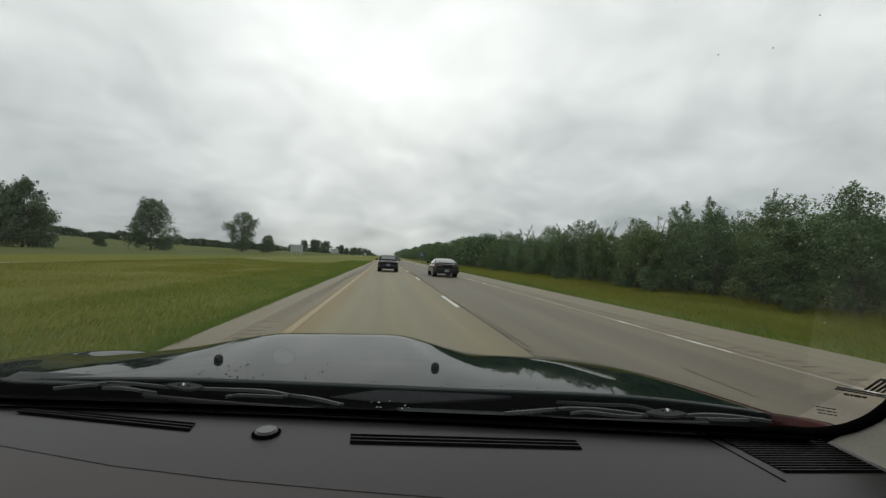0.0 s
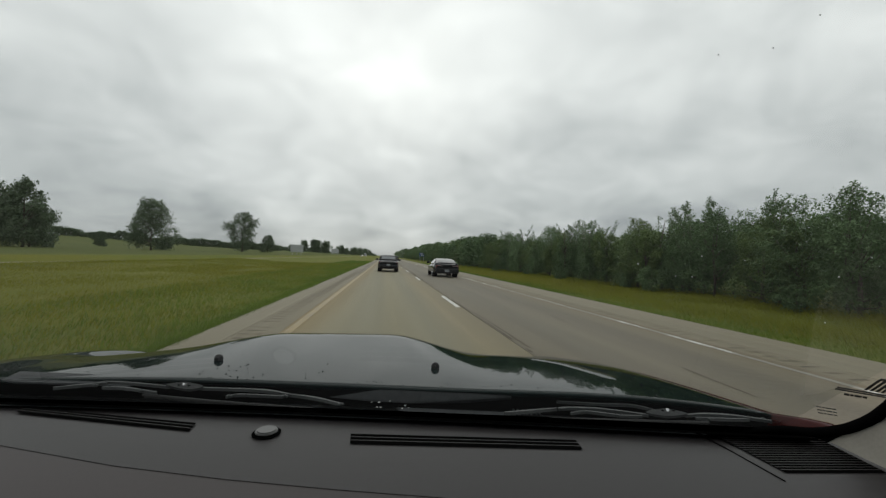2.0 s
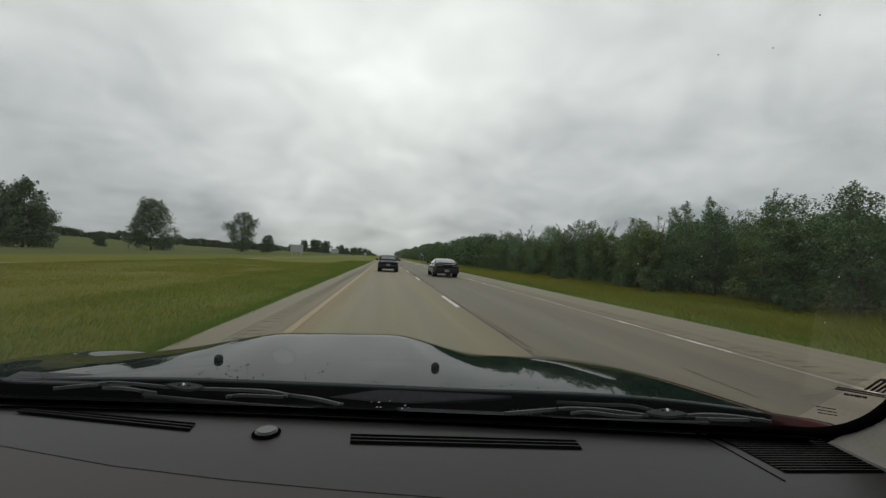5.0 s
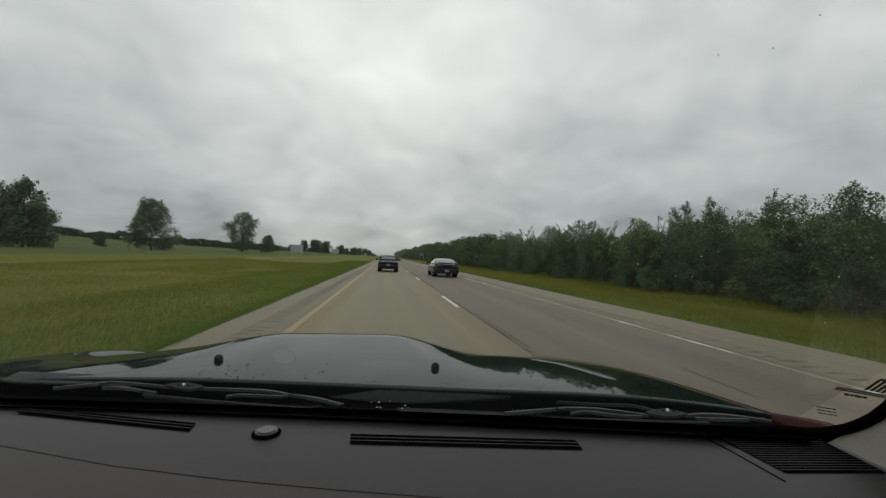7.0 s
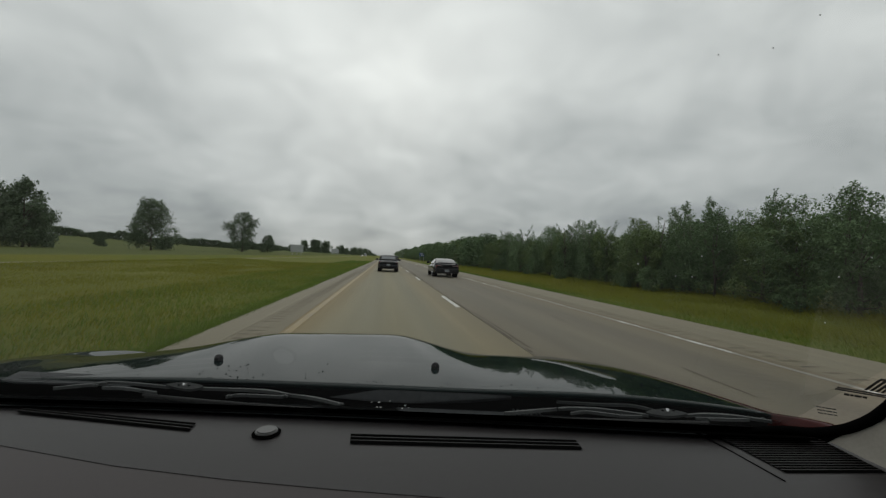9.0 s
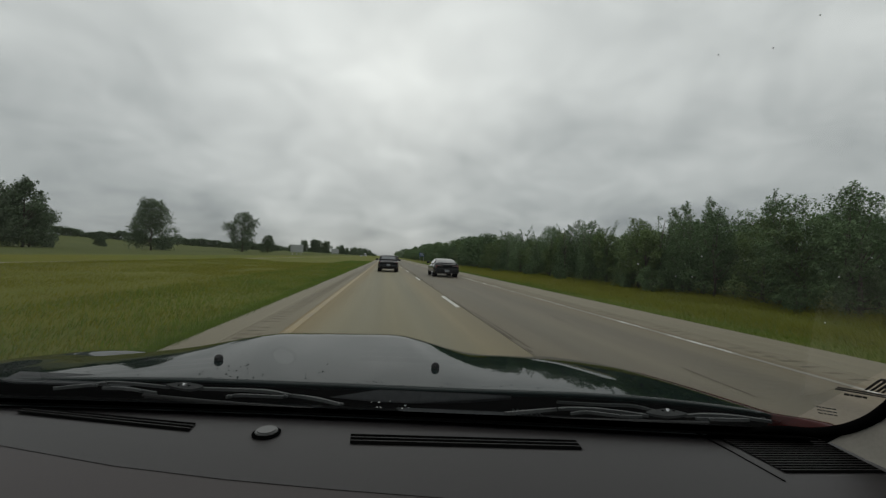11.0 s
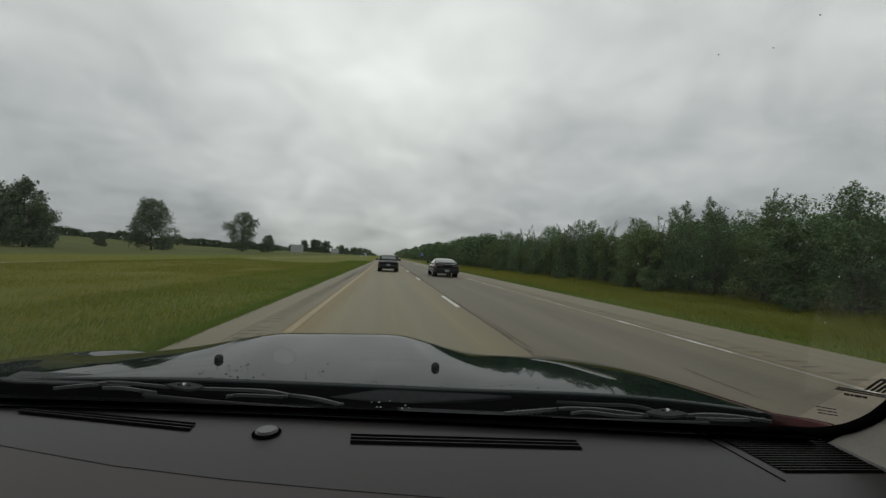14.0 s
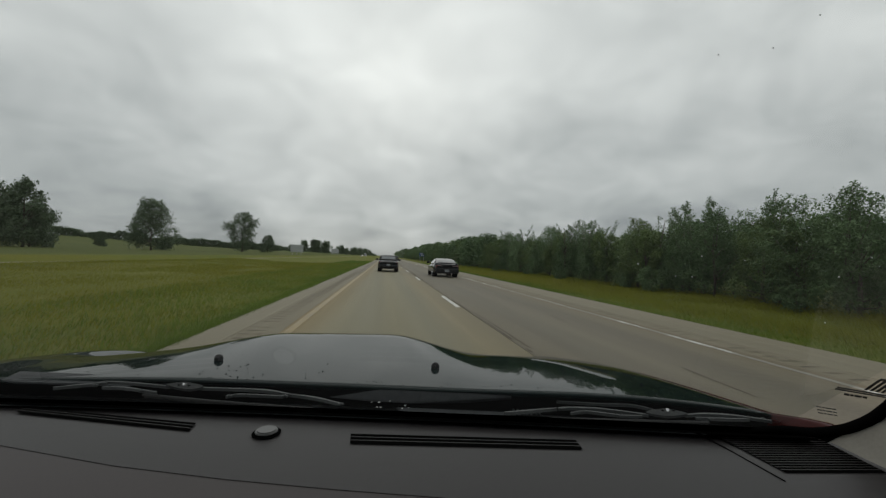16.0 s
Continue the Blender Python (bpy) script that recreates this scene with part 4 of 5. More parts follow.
make_car("convertible", (0.27, 33.0, 0), "dark slate convertible with raised black soft top", M_SLATE, conv_body, conv_cabin, M_SOFTTOP, "cars on the highway", wheels=(0.95, 3.4, 0.32, 0.75), tail="block", soft=True)
make_car("saloon_car", (4.0, 150.0, 0), "dark car far ahead in the driving lane", M_SLATE, coupe_body, conv_cabin, M_SLATE, "cars on the highway", tail="block")
make_car("saloon_car", (-26.0, 430.0, -0.60), "silver car far off in the opposite lanes", M_SILVER, coupe_body, conv_cabin, M_SILVER, "cars in the opposite lanes", 180, tail="block", lamp=M_HEADLAMP)
make_car("saloon_car", (-29.5, 500.0, -0.60), "silver car far off in the opposite lanes", M_SILVER, coupe_body, conv_cabin, M_SILVER, "cars in the opposite lanes", 180, tail="block", lamp=M_HEADLAMP)


def make_truck(at, turn):
    """Cab faces +y; the trailer trails behind it."""
    ob = root("semi_truck", at, "white box trailer truck with grey cab in the opposite lanes", "truck", "", turn)
    part("trailer", box((2.55, 15.0, 2.75), (0, -8.6, 2.65), 0.04), M_BOX, ob, "white box trailer")
    part("trailer_rail", box((2.57, 15.0, 0.14), (0, -8.6, 1.20), 0.02), M_STEEL, ob)
    part("trailer_skirt", box((0.05, 6.0, 0.75), (1.2, -8.2, 0.72), 0.01), M_BOX, ob)
    part("trailer_skirt", box((0.05, 6.0, 0.75), (-1.2, -8.2, 0.72), 0.01), M_BOX, ob)
    part("cab", box((2.45, 2.3, 2.5), (0, 0.6, 2.0), 0.22, seg=3), M_SILVER, ob, "silver-grey sleeper cab")
    part("roof_fairing", box((2.3, 1.6, 0.75), (0, 0.1, 3.5), 0.25, seg=3), M_SILVER, ob)
    part("engine_hood", box((1.9, 1.8, 1.2), (0, 2.4, 1.35), 0.22, seg=3), M_SILVER, ob)
    part("windscreen", box((2.0, 0.05, 0.75), (0, 1.77, 2.55), 0.02), M_TINT, ob)
    part("grille", box((1.1, 0.05, 0.75), (0, 3.31, 1.3), 0.02), M_CHROME, ob)
    part("bumper", box((2.4, 0.22, 0.4), (0, 3.3, 0.62), 0.06), M_CHROME, ob)
    for s in (-1, 1):
        part("headlight", box((0.3, 0.08, 0.25), (s * 0.85, 3.29, 1.1), 0.03), M_HEADLAMP, ob, "lit headlight")
        part("side_window", box((0.05, 0.9, 0.7), (s * 1.215, 1.0, 2.5), 0.02), M_TINT, ob)
        part("wing_mirror", box((0.18, 0.1, 0.5), (s * 1.45, 1.8, 2.4), 0.03), M_PLASTIC, ob)
        for y in (2.5, -1.6, -2.9, -13.2, -14.5):
            wheel(ob, s * 1.08, y, 0.5, 0.32, M_STEEL)
    return ob


make_truck((-29.6, 570, -0.60), 180)


def guide_sign(at, w, h, clear, label):
    ob = root("road_sign", at, label, "road sign", "highway signs")
    part("sign_panel", box((w, 0.06, h), (0, 0, clear + h / 2), 0.01), M_SIGN, ob, "bare grey back of a sign panel")
    for i in range(3):
        part("stiffener", box((w * 0.96, 0.05, 0.08), (0, -0.06, clear + h * (0.2 + 0.3 * i))), M_STEEL, ob)
    for s in (-0.34, 0.0, 0.34):
        part("post", box((0.14, 0.16, clear + h * 0.95), (s * w, -0.14, (clear + h * 0.95) / 2), 0.01), M_STEEL, ob)
    return ob


guide_sign((-40.3, 185, land(-40.3, 185) - 0.02), 5.6, 3.4, 1.4, "large highway guide sign seen from its grey back")
guide_sign((-41.5, 330, land(-41.5, 330) - 0.02), 6.0, 3.6, 1.6, "large highway guide sign seen from its grey back")


service = root("road_sign", (14.0, 150, land(14.0, 150) - 0.02), "small blue service sign on two posts beyond the shoulder", "road sign", "highway signs")
part("sign_panel", box((2.0, 0.05, 1.4), (0, 0, 2.5), 0.01), M_SIGN_BLUE, service, "blue sign panel")
bm = None
for i in range(3):
    bm = box((1.4 - 0.3 * (i % 2), 0.012, 0.16), (0, -0.033, 2.9 - 0.36 * i), bm=bm)
part("sign_print", bm, M_PLATE, service)
for s in (-1, 1):
    part("post", box((0.10, 0.10, 3.1), (0.7 * s, 0.08, 1.55), 0.01), M_STEEL, service)


# ---- the car that carries the view ----
CX = -0.173
host = root("touring_car", (0, 0, 0), "dark red car with glossy black hood and charcoal dashboard", "car", "cars on the highway")


def dash_edge(x):
    return 0.735 - 0.15 * x - 0.025 * x * x


HOOD_X = -0.159


def hood_z(x, y):
    u = abs(x - HOOD_X)
    left = x < HOOD_X
    crest = smooth01((u - 0.76) / 0.16) if left else smooth01((u - 0.62) / 0.26)
    z = 1.0641 - 0.086 * (y - 0.85) - 0.6782 * max(0.0, y - 1.4504 + 0.2213 * u * u) ** 2 * (1 - 0.8 * crest)
    z += 0.0599 * (1 - smooth01((u - 0.1957) / ((0.7294 if left else 0.5731) - 0.1957))) * min(1.0, max(0.0, (y - 0.88) / 0.7518))
    z -= 2.0 * max(0.0, u - 0.9878) ** 2 + (0.125 if left else 0.1328) * max(0.0, u - 0.568) ** 2
    # pressed crease where the hood meets the crest of the fender
    line = 0.807 - 0.2 * (y - 1.035) - 3.2 * max(0.0, y - 1.2) ** 2
    z += 0.0032 * math.exp(-((u - line) / 0.015) ** 2) * smooth01((y - 0.98) / 0.08) * smooth01((1.36 - y) / 0.05) * (0.0 if left else 1.0)
    return z - 0.0376 * smooth01((u - 0.2) / 0.3) * (1 - (0.75 * crest if left else 0.0)) * max(0.0, y - 0.8645) ** 2


us = [CX + 1.04 * (-1 + 2 * i / 200) for i in range(201)]
vs = [i / 84 for i in range(85)]
v, f = sheet(us, vs, lambda x, t: (x, lerp(dash_edge(x) + 0.165, 2.2, t), hood_z(x, lerp(dash_edge(x) + 0.165, 2.2, t))), 0.012)
hood = mesh_ob("hood", v, f, M_HOOD, host, "glossy black hood with a raised centre", smooth=True)
for s in (-1, 1):
    rows, n = [], 40
    for i in range(n + 1):
        y = lerp(0.60, 2.2, i / n)
        x0 = CX + s * 1.047
        zt = lerp(1.060, hood_z(x0, max(y, 0.84)) - 0.004, smooth01((y - 0.66) / 0.18))
        for dx, dz in ((0.0, -0.05), (0.0, -0.004), (0.05, -0.006), (0.095, -0.022), (0.115, -0.15), (0.105, -0.42), (0.06, -0.66)):
            rows.append((x0 + s * dx, y, zt + dz))
    fs = [(i * 7 + k, i * 7 + k + 1, (i + 1) * 7 + k + 1, (i + 1) * 7 + k) for i in range(n) for k in range(6)]
    mesh_ob("fender", rows, fs, M_RED, host, "dark red fender", smooth=True)
v, f = sheet([CX + 1.04 * (-1 + 2 * i / 40) for i in range(41)], [0, 1], lambda x, t: (x, 2.2, lerp(hood_z(x, 2.2) - 0.004, 0.48, t)))
mesh_ob("nose_panel", v, f, M_HOOD, host)
part("hood_lip", tube([(x, dash_edge(x) + 0.164, hood_z(x, dash_edge(x) + 0.165) - 0.003) for x in [CX + 1.03 * (-1 + 2 * i / 60) for i in range(61)]], 0.004, 8), M_HOOD, host, "rolled rear edge of the hood", smooth=True)
part("front_bumper", box((2.05, 0.35, 0.42), (CX, 2.24, 0.34), 0.12, seg=4), M_RED, host)
part("grille", box((1.2, 0.06, 0.12), (CX, 2.26, 0.50), 0.02), M_PLASTIC, host)
for s in (-1, 1):
    part("headlight", box((0.36, 0.12, 0.15), (CX + s * 0.8, 2.26, 0.50), 0.04), M_LAMP, host)

# black sheet stands for the shade in the gap between hood and cowl
v, f = sheet([CX + 1.035 * (-1 + 2 * i / 60) for i in range(61)], [0, 1], lambda x, t: (x, dash_edge(x) + 0.168, lerp(hood_z(x, dash_edge(x) + 0.165) - 0.006, 0.94, t)))
mesh_ob("hood_gap_shade", v, f, M_SLOT, host, "black sheet standing for the shade under the hood edge")
# cowl between hood and glass
us2 = [CX + 1.0 * (-1 + 2 * i / 60) for i in range(61)]
v, f = sheet(us2, [0, 0.2, 0.4, 0.6, 0.8, 1.0], lambda x, t: (x, dash_edge(x) + lerp(0.075, 0.172, t), 1.008 + 0.008 * math.sin(t * 9)), 0.02)
mesh_ob("cowl_panel", v, f, M_COWL, host, "black plastic cowl panel", smooth=True)


def leaf_plate(pts, z, thick):
    """A flat, pointed plate through its four corner points, with curved sides."""
    n, out = 6, []
    for k in range(4):
        a, m, d = Vector(pts[k]), Vector(pts[(k + 1) % 4]), None
        for s in range(n):
            t = s / n
            p = a.lerp(m, t)
            mid = sum((Vector(q) for q in pts), Vector((0, 0))) / 4
            out.append(p + (p - mid) * 0.18 * math.sin(math.pi * t))
    m = len(out)
    v = [(p.x, p.y, z) for p in out] + [(p.x, p.y, z - thick) for p in out]
    f = [tuple(range(m)), tuple(reversed(range(m, 2 * m)))] + [(k, m + k, m + (k + 1) % m, (k + 1) % m) for k in range(m)]
    return v, f


def bar(pts, width, z, thick):
    """A flat bar along a line in the plane, narrower towards its ends."""
    n, v = len(pts), []
    for k, p in enumerate(pts):
        d = (Vector(pts[min(k + 1, n - 1)]) - Vector(pts[max(k - 1, 0)])).normalized()
        w = width * (0.5 - 0.2 * abs(2 * k / (n - 1) - 1))
        for s, h in ((-1, 0.0), (-0.7, thick), (0.7, thick), (1, 0.0)):
            v.append((p[0] - d.y * w * s, p[1] + d.x * w * s, z + h))
    f = [(4 * k + i, 4 * k + (i + 1) % 4, 4 * k + 4 + (i + 1) % 4, 4 * k + 4 + i) for k in range(n - 1) for i in range(4)]
    return v, f + [(0, 3, 2, 1), tuple(4 * n - 4 + i for i in range(4))]


def wiper(rails, blade, plate, pins, clips):
    """A wiper at rest: flat bowed rails with clips, a riveted bridge plate and the rubber blade under them."""
    ob = new("wiper")
    ob.parent = host
    for r, pts in rails:
        line = [p[:2] for p in spline([(x, y, 0) for x, y in pts], 3)]
        v, f = bar(line, 1.9 * r, 1.0490, 0.0058)
        mesh_ob("rail", v, f, M_WIPER, ob)
    for x, y in clips:
        bm = box((0.012, 0.007, 0.006), (x, y, 1.052), 0.002)
        part("blade_clip", disc(0.0016, 0.002, (x, y - 0.001, 1.0556), "Z", 8, bm=bm), M_WIPER, ob)
    bm = tube([(*p, 1.047) for p in blade], 0.0030, 6)
    bm = tube([(x, y + 0.007, 1.040) for x, y in blade], 0.0022, 6, bm)
    part("blade", bm, M_RUBBER, ob)
    v, f = leaf_plate(plate, 1.058, 0.005)
    mesh_ob("bridge", v, f, M_BRIDGE, ob)
    part("rivet", disc(0.0042, 0.004, (*pins[0], 1.0602), "Z", 14, 0.001, r2=0.0034), M_CHROME, ob, "bright rivet")
    for p in pins[1:]:
        part("pin_hole", disc(0.0030, 0.0012, (*p, 1.0585), "Z", 10), M_SLOT, ob)
    return ob


wiper([(0.0048, [(-0.678, 0.930), (-0.635, 0.948), (-0.597, 0.962)]),
       (0.0046, [(-0.617, 0.953), (-0.602, 0.968), (-0.541, 0.958), (-0.455, 0.932)]),
       (0.0034, [(-0.586, 0.930), (-0.540, 0.927), (-0.462, 0.896)]),
       (0.0030, [(-0.506, 0.970), (-0.471, 0.974), (-0.431, 0.950)]),
       (0.0052, [(-0.387, 0.922), (-0.252, 0.905), (-0.183, 0.872)]),
       (0.0044, [(-0.190, 0.876), (-0.134, 0.855), (-0.075, 0.818)]),
       (0.0034, [(-0.315, 0.868), (-0.290, 0.879), (-0.200, 0.865)])],
      [(-0.491, 0.902), (-0.352, 0.862), (-0.112, 0.805)],
      [(-0.464, 0.933), (-0.433, 0.951), (-0.381, 0.921), (-0.402, 0.900)], [(-0.424, 0.927), (-0.435, 0.928), (-0.412, 0.923)],
      [(-0.611, 0.947), (-0.496, 0.908), (-0.311, 0.872), (-0.198, 0.869), (-0.077, 0.818)])
wiper([(0.0046, [(0.252, 0.760), (0.309, 0.768), (0.370, 0.777)]),
       (0.0048, [(0.374, 0.776), (0.400, 0.780), (0.470, 0.770), (0.553, 0.735)]),
       (0.0032, [(0.390, 0.752), (0.430, 0.759), (0.491, 0.736), (0.535, 0.730)]),
       (0.0034, [(0.390, 0.816), (0.491, 0.797), (0.555, 0.788), (0.586, 0.758)]),
       (0.0050, [(0.633, 0.731), (0.689, 0.735), (0.750, 0.721), (0.801, 0.694)]),
       (0.0030, [(0.646, 0.717), (0.700, 0.710), (0.759, 0.704)])],
      [(0.336, 0.741), (0.483, 0.727), (0.668, 0.707)],
      [(0.549, 0.739), (0.606, 0.756), (0.638, 0.729), (0.585, 0.717)], [(0.603, 0.743), (0.593, 0.744), (0.616, 0.742)],
      [(0.384, 0.776), (0.491, 0.736), (0.676, 0.711), (0.792, 0.705)])


def cowl_plate(pts, thick, label=""):
    """A flat plastic plate of the cowl, with a rounded rim."""
    bm = bmesh.new()
    f = bm.faces.new([bm.verts.new(p) for p in pts])
    f.normal_update()
    if f.normal.z < 0:
        f.normal_flip()
    ext = bmesh.ops.extrude_face_region(bm, geom=[f])
    bmesh.ops.translate(bm, verts=[q for q in ext["geom"] if isinstance(q, bmesh.types.BMVert)], vec=(0, 0, thick))
    bmesh.ops.bevel(bm, geom=bm.edges[:], offset=0.0012, segments=2, affect="EDGES")
    return part("cowl_plate", bm, M_COWL_GREY, host, label)


cowl_plate([(-0.829, 0.994, 1.046), (-0.835, 1.048, 1.050), (-0.672, 1.025, 1.050), (-0.537, 0.977, 1.047), (-0.551, 0.947, 1.044), (-0.619, 0.963, 1.046), (-0.784, 0.981, 1.045)], 0.004, "grey plastic end plate of the cowl")
cowl_plate([(-0.111, 0.914, 1.032), (0.0023, 0.8927, 1.0551), (0.2137, 0.8598, 1.0556), (0.2956, 0.8465, 1.0531), (0.302, 0.871, 1.03), (0.071, 0.876, 1.03), (-0.013, 0.889, 1.03)], 0.003, "grey plastic centre plate of the cowl")
cowl_plate([(0.037, 0.867, 1.024), (0.290, 0.828, 1.024), (0.281, 0.810, 1.024), (0.060, 0.826, 1.024)], 0.003)
for i in range(6):
    part("cowl_fin", box((0.004, 0.030, 0.012), (0.296 + 0.010 * i, 0.822 - 0.003 * i, 1.026), 0.001), M_COWL, host)
bm = bmesh.new()
for x, y, r in ((-0.023, 0.908, 0.0012), (-0.001, 0.903, 0.001), (-0.016, 0.873, 0.0011), (0.0, 0.872, 0.0018), (0.034, 0.888, 0.0014), (0.025, 0.878, 0.0011), (-0.003, 0.843, 0.0014), (0.004, 0.843, 0.0016), (0.057, 0.851, 0.0015), (0.05, 0.835, 0.0014), (0.064, 0.838, 0.001), (0.343, 0.85, 0.0013), (0.495, 0.815, 0.0013)):
    own = bmesh.new()
    bmesh.ops.create_icosphere(own, subdivisions=1, radius=r)
    bmesh.ops.transform(own, matrix=Matrix.Translation((x, y, 1.036)) @ Matrix.Diagonal((1.7, 1.2, 0.8, 1)), verts=own.verts)
    bm = join(bm, own)
tagged(part("water_drops", bm, M_LAMP, host, "bright rain beads on the cowl", smooth=True), kind="stuff")
for x, y in ((-0.434, 1.130), (0.149, 1.060)):
    z = hood_z(x, y)
    bm = bmesh.new()
    bmesh.ops.create_uvsphere(bm, u_segments=18, v_segments=10, radius=1.0)
    bmesh.ops.transform(bm, matrix=Matrix.Translation((x, y, z + 0.004)) @ Matrix.Diagonal((0.0115, 0.011, 0.0125, 1)), verts=bm.verts)
    bm = disc(0.0022, 0.004, (x - 0.002, y - 0.0105, z + 0.009), "Y", 8, bm=bm)
    part("washer_nozzle", bm, M_PLASTIC, host, "small black domed washer nozzle", smooth=True)
# rain beads left on the hood and cowl
rb = random.Random(5)
bm = bmesh.new()
for i in range(90):
    x = rb.choice((rb.gauss(-0.33, 0.09), rb.gauss(0.1, 0.3), rb.uniform(-0.9, 0.7)))
    y = dash_edge(x) + 0.165 + abs(rb.gauss(0.03, 0.10))
    own = bmesh.new()
    bmesh.ops.create_icosphere(own, subdivisions=1, radius=rb.uniform(0.0008, 0.0026))
    bmesh.ops.transform(own, matrix=Matrix.Translation((x, y, hood_z(x, y) + 0.0005)) @ Matrix.Diagonal((1, 1.2, 0.5, 1)), verts=own.verts)
    bm = join(bm, own)
tagged(part("water_drops", bm, M_HOOD, host, "small rain beads on black paint", smooth=True), kind="stuff")

# windshield
GLASS_TOP_Y, GLASS_TOP_Z, GLASS_BASE_Z = 0.10, 1.49, 1.03


def glass_point(s, v):
    """s from -1 to 1 across, v from 0 at the cowl to 1 at the roof."""
    x = CX + lerp(0.965, 0.74, v) * s
    yb = dash_edge(x) + 0.09
    return x, lerp(yb, GLASS_TOP_Y, v) + 0.0 * s, lerp(GLASS_BASE_Z, GLASS_TOP_Z, v)


ss = [-1 + 2 * i / 30 for i in range(31)]
v, f = sheet(ss, [i / 14 for i in range(15)], glass_point)
shield = mesh_ob("windshield", v, f, M_GLASS, host, "clear windshield with a few dried spots", smooth=True)
shield.visible_shadow = False
# black sheet added between dash and glass; its raised near edge shades the dash
v, f = sheet(ss, [0, 0.25, 0.5, 0.75, 1.0], lambda s, t: (lerp(0.972 - 0.014 * s, 1.0, t) * glass_point(s, 0)[0], lerp((0.972 - 0.014 * s) * dash_edge(glass_point(s, 0)[0]), dash_edge(glass_point(s, 0)[0]) + 0.095, t), lerp(1.36 - 0.298 * (0.972 - 0.014 * s), 1.024, t)), 0.004)
mesh_ob("glass_border", v, f, M_SLOT, shield, "black sheet at the foot of the glass, lipped to shade the dash", smooth=True)
# black printed border along the foot of the glass
v, f = sheet(ss, [0, 0.25, 0.5, 0.75, 1.0], lambda s, t: tuple(p - q for p, q in zip(glass_point(s, 0.065 * t), (0, 0.004, 0.003))))
mesh_ob("glass_border", v, f, M_SLOT, shield, "black printed band on the glass", smooth=True)
for name, mat, spots, r in (("grime_spot", M_SPECK_DARK, GRIME, 0.00034), ("water_spot", M_SPECK, DRIED, 0.00065)):
    for x, y, z in spots:
        own = bmesh.new()
        bmesh.ops.create_icosphere(own, subdivisions=1, radius=r)
        bmesh.ops.transform(own, matrix=Matrix.Translation((x, y - 0.003, z - 0.003)), verts=own.verts)
        part(name, own, mat, shield)
# seal that bends up the pillar
seal_r = [(0.6614, 0.705, 1.0291), (0.7011, 0.680, 1.0404), (0.7543, 0.640, 1.0612), (0.7901, 0.606, 1.0701), (0.8006, 0.572, 1.0890), (0.8053, 0.547, 1.1094), (0.8093, 0.530, 1.1285), (0.8126, 0.515, 1.1508), (0.8134, 0.490, 1.1865), (0.80, 0.40, 1.245), (0.70, 0.10, 1.475)]
path = spline(seal_r)
part("glass_seal", tube(path, [lerp(0.004, 0.0085, smooth01(3.0 * k / len(path))) for k in range(len(path))], 12), M_SLOT, host, "black rubber seal round the glass", smooth=True)
v, f = sheet([k for k in range(0, 25)], [0, 1], lambda k, t: (path[k][0], path[k][1] - 0.010 * t + 0.002, path[k][2] - t * lerp(0.004, 0.022, smooth01((24 - k) / 7))))
mesh_ob("glass_border", v, f, M_SLOT, shield, "black corner piece under the glass", smooth=True)
seal_l = [(2 * CX - x - 0.06, dash_edge(2 * CX - x - 0.06) - 0.02 + (y - 0.61 if y < 0.6 else 0), z) for x, y, z in seal_r]
part("glass_seal", tube(seal_l, 0.012, 10), M_SLOT, host, smooth=True)

# dashboard
def dash_y0(x):
    return 0.20


v, f = sheet([CX + 1.0 * (-1 + 2 * i / 60) for i in range(61)], [0, 0.1, 0.2, 0.35, 0.5, 0.7, 0.85, 0.95, 1.0],
             lambda x, t: (x, lerp(dash_y0(x), dash_edge(x), t), 1.06 - 0.004 * smooth01((t - 0.9) / 0.1) - (0.05 * (1 - t / 0.2) ** 2 if t < 0.2 else 0)), 0.05)
dash = mesh_ob("dashboard", v, f, M_DASH, host, "charcoal vinyl dashboard with dark defroster slots", smooth=True)
part("dash_front", box((1.96, 0.08, 0.45), (CX, 0.23, 0.80), 0.03), M_DASH_LOW, dash)


def quad_point(q, u, v):
    (ax, ay), (bx, by), (cx, cy), (dx, dy) = q
    return lerp(lerp(ax, bx, u), lerp(dx, cx, u), v), lerp(lerp(ay, by, u), lerp(dy, cy, u), v)


def slotted_vent(name, q, slots, fill, label, n=12, rise=0.0006):
    """A flat black sheet for the shade in a recess, with thin ribs across it; q: far left, far right, near right, near
    left.
    """
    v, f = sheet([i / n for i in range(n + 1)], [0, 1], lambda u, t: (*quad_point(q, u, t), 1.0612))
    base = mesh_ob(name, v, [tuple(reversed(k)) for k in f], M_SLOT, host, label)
    for i in range(1, slots):
        t0, t1 = i / slots - fill / slots / 2, i / slots + fill / slots / 2
        v, f = sheet([k / n for k in range(n + 1)], [t0, t1], lambda u, t: (*quad_point(q, u, t), 1.0612 + rise), 0.0006)
        mesh_ob("rib", v, f, M_DASH, base)
    return base


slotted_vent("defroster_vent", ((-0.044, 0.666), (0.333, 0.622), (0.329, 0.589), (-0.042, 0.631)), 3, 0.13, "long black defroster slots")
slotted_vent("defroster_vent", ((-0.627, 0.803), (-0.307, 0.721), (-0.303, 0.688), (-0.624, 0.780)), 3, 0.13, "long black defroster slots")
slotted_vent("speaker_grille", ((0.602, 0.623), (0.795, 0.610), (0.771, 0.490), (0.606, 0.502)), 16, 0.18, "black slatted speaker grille")
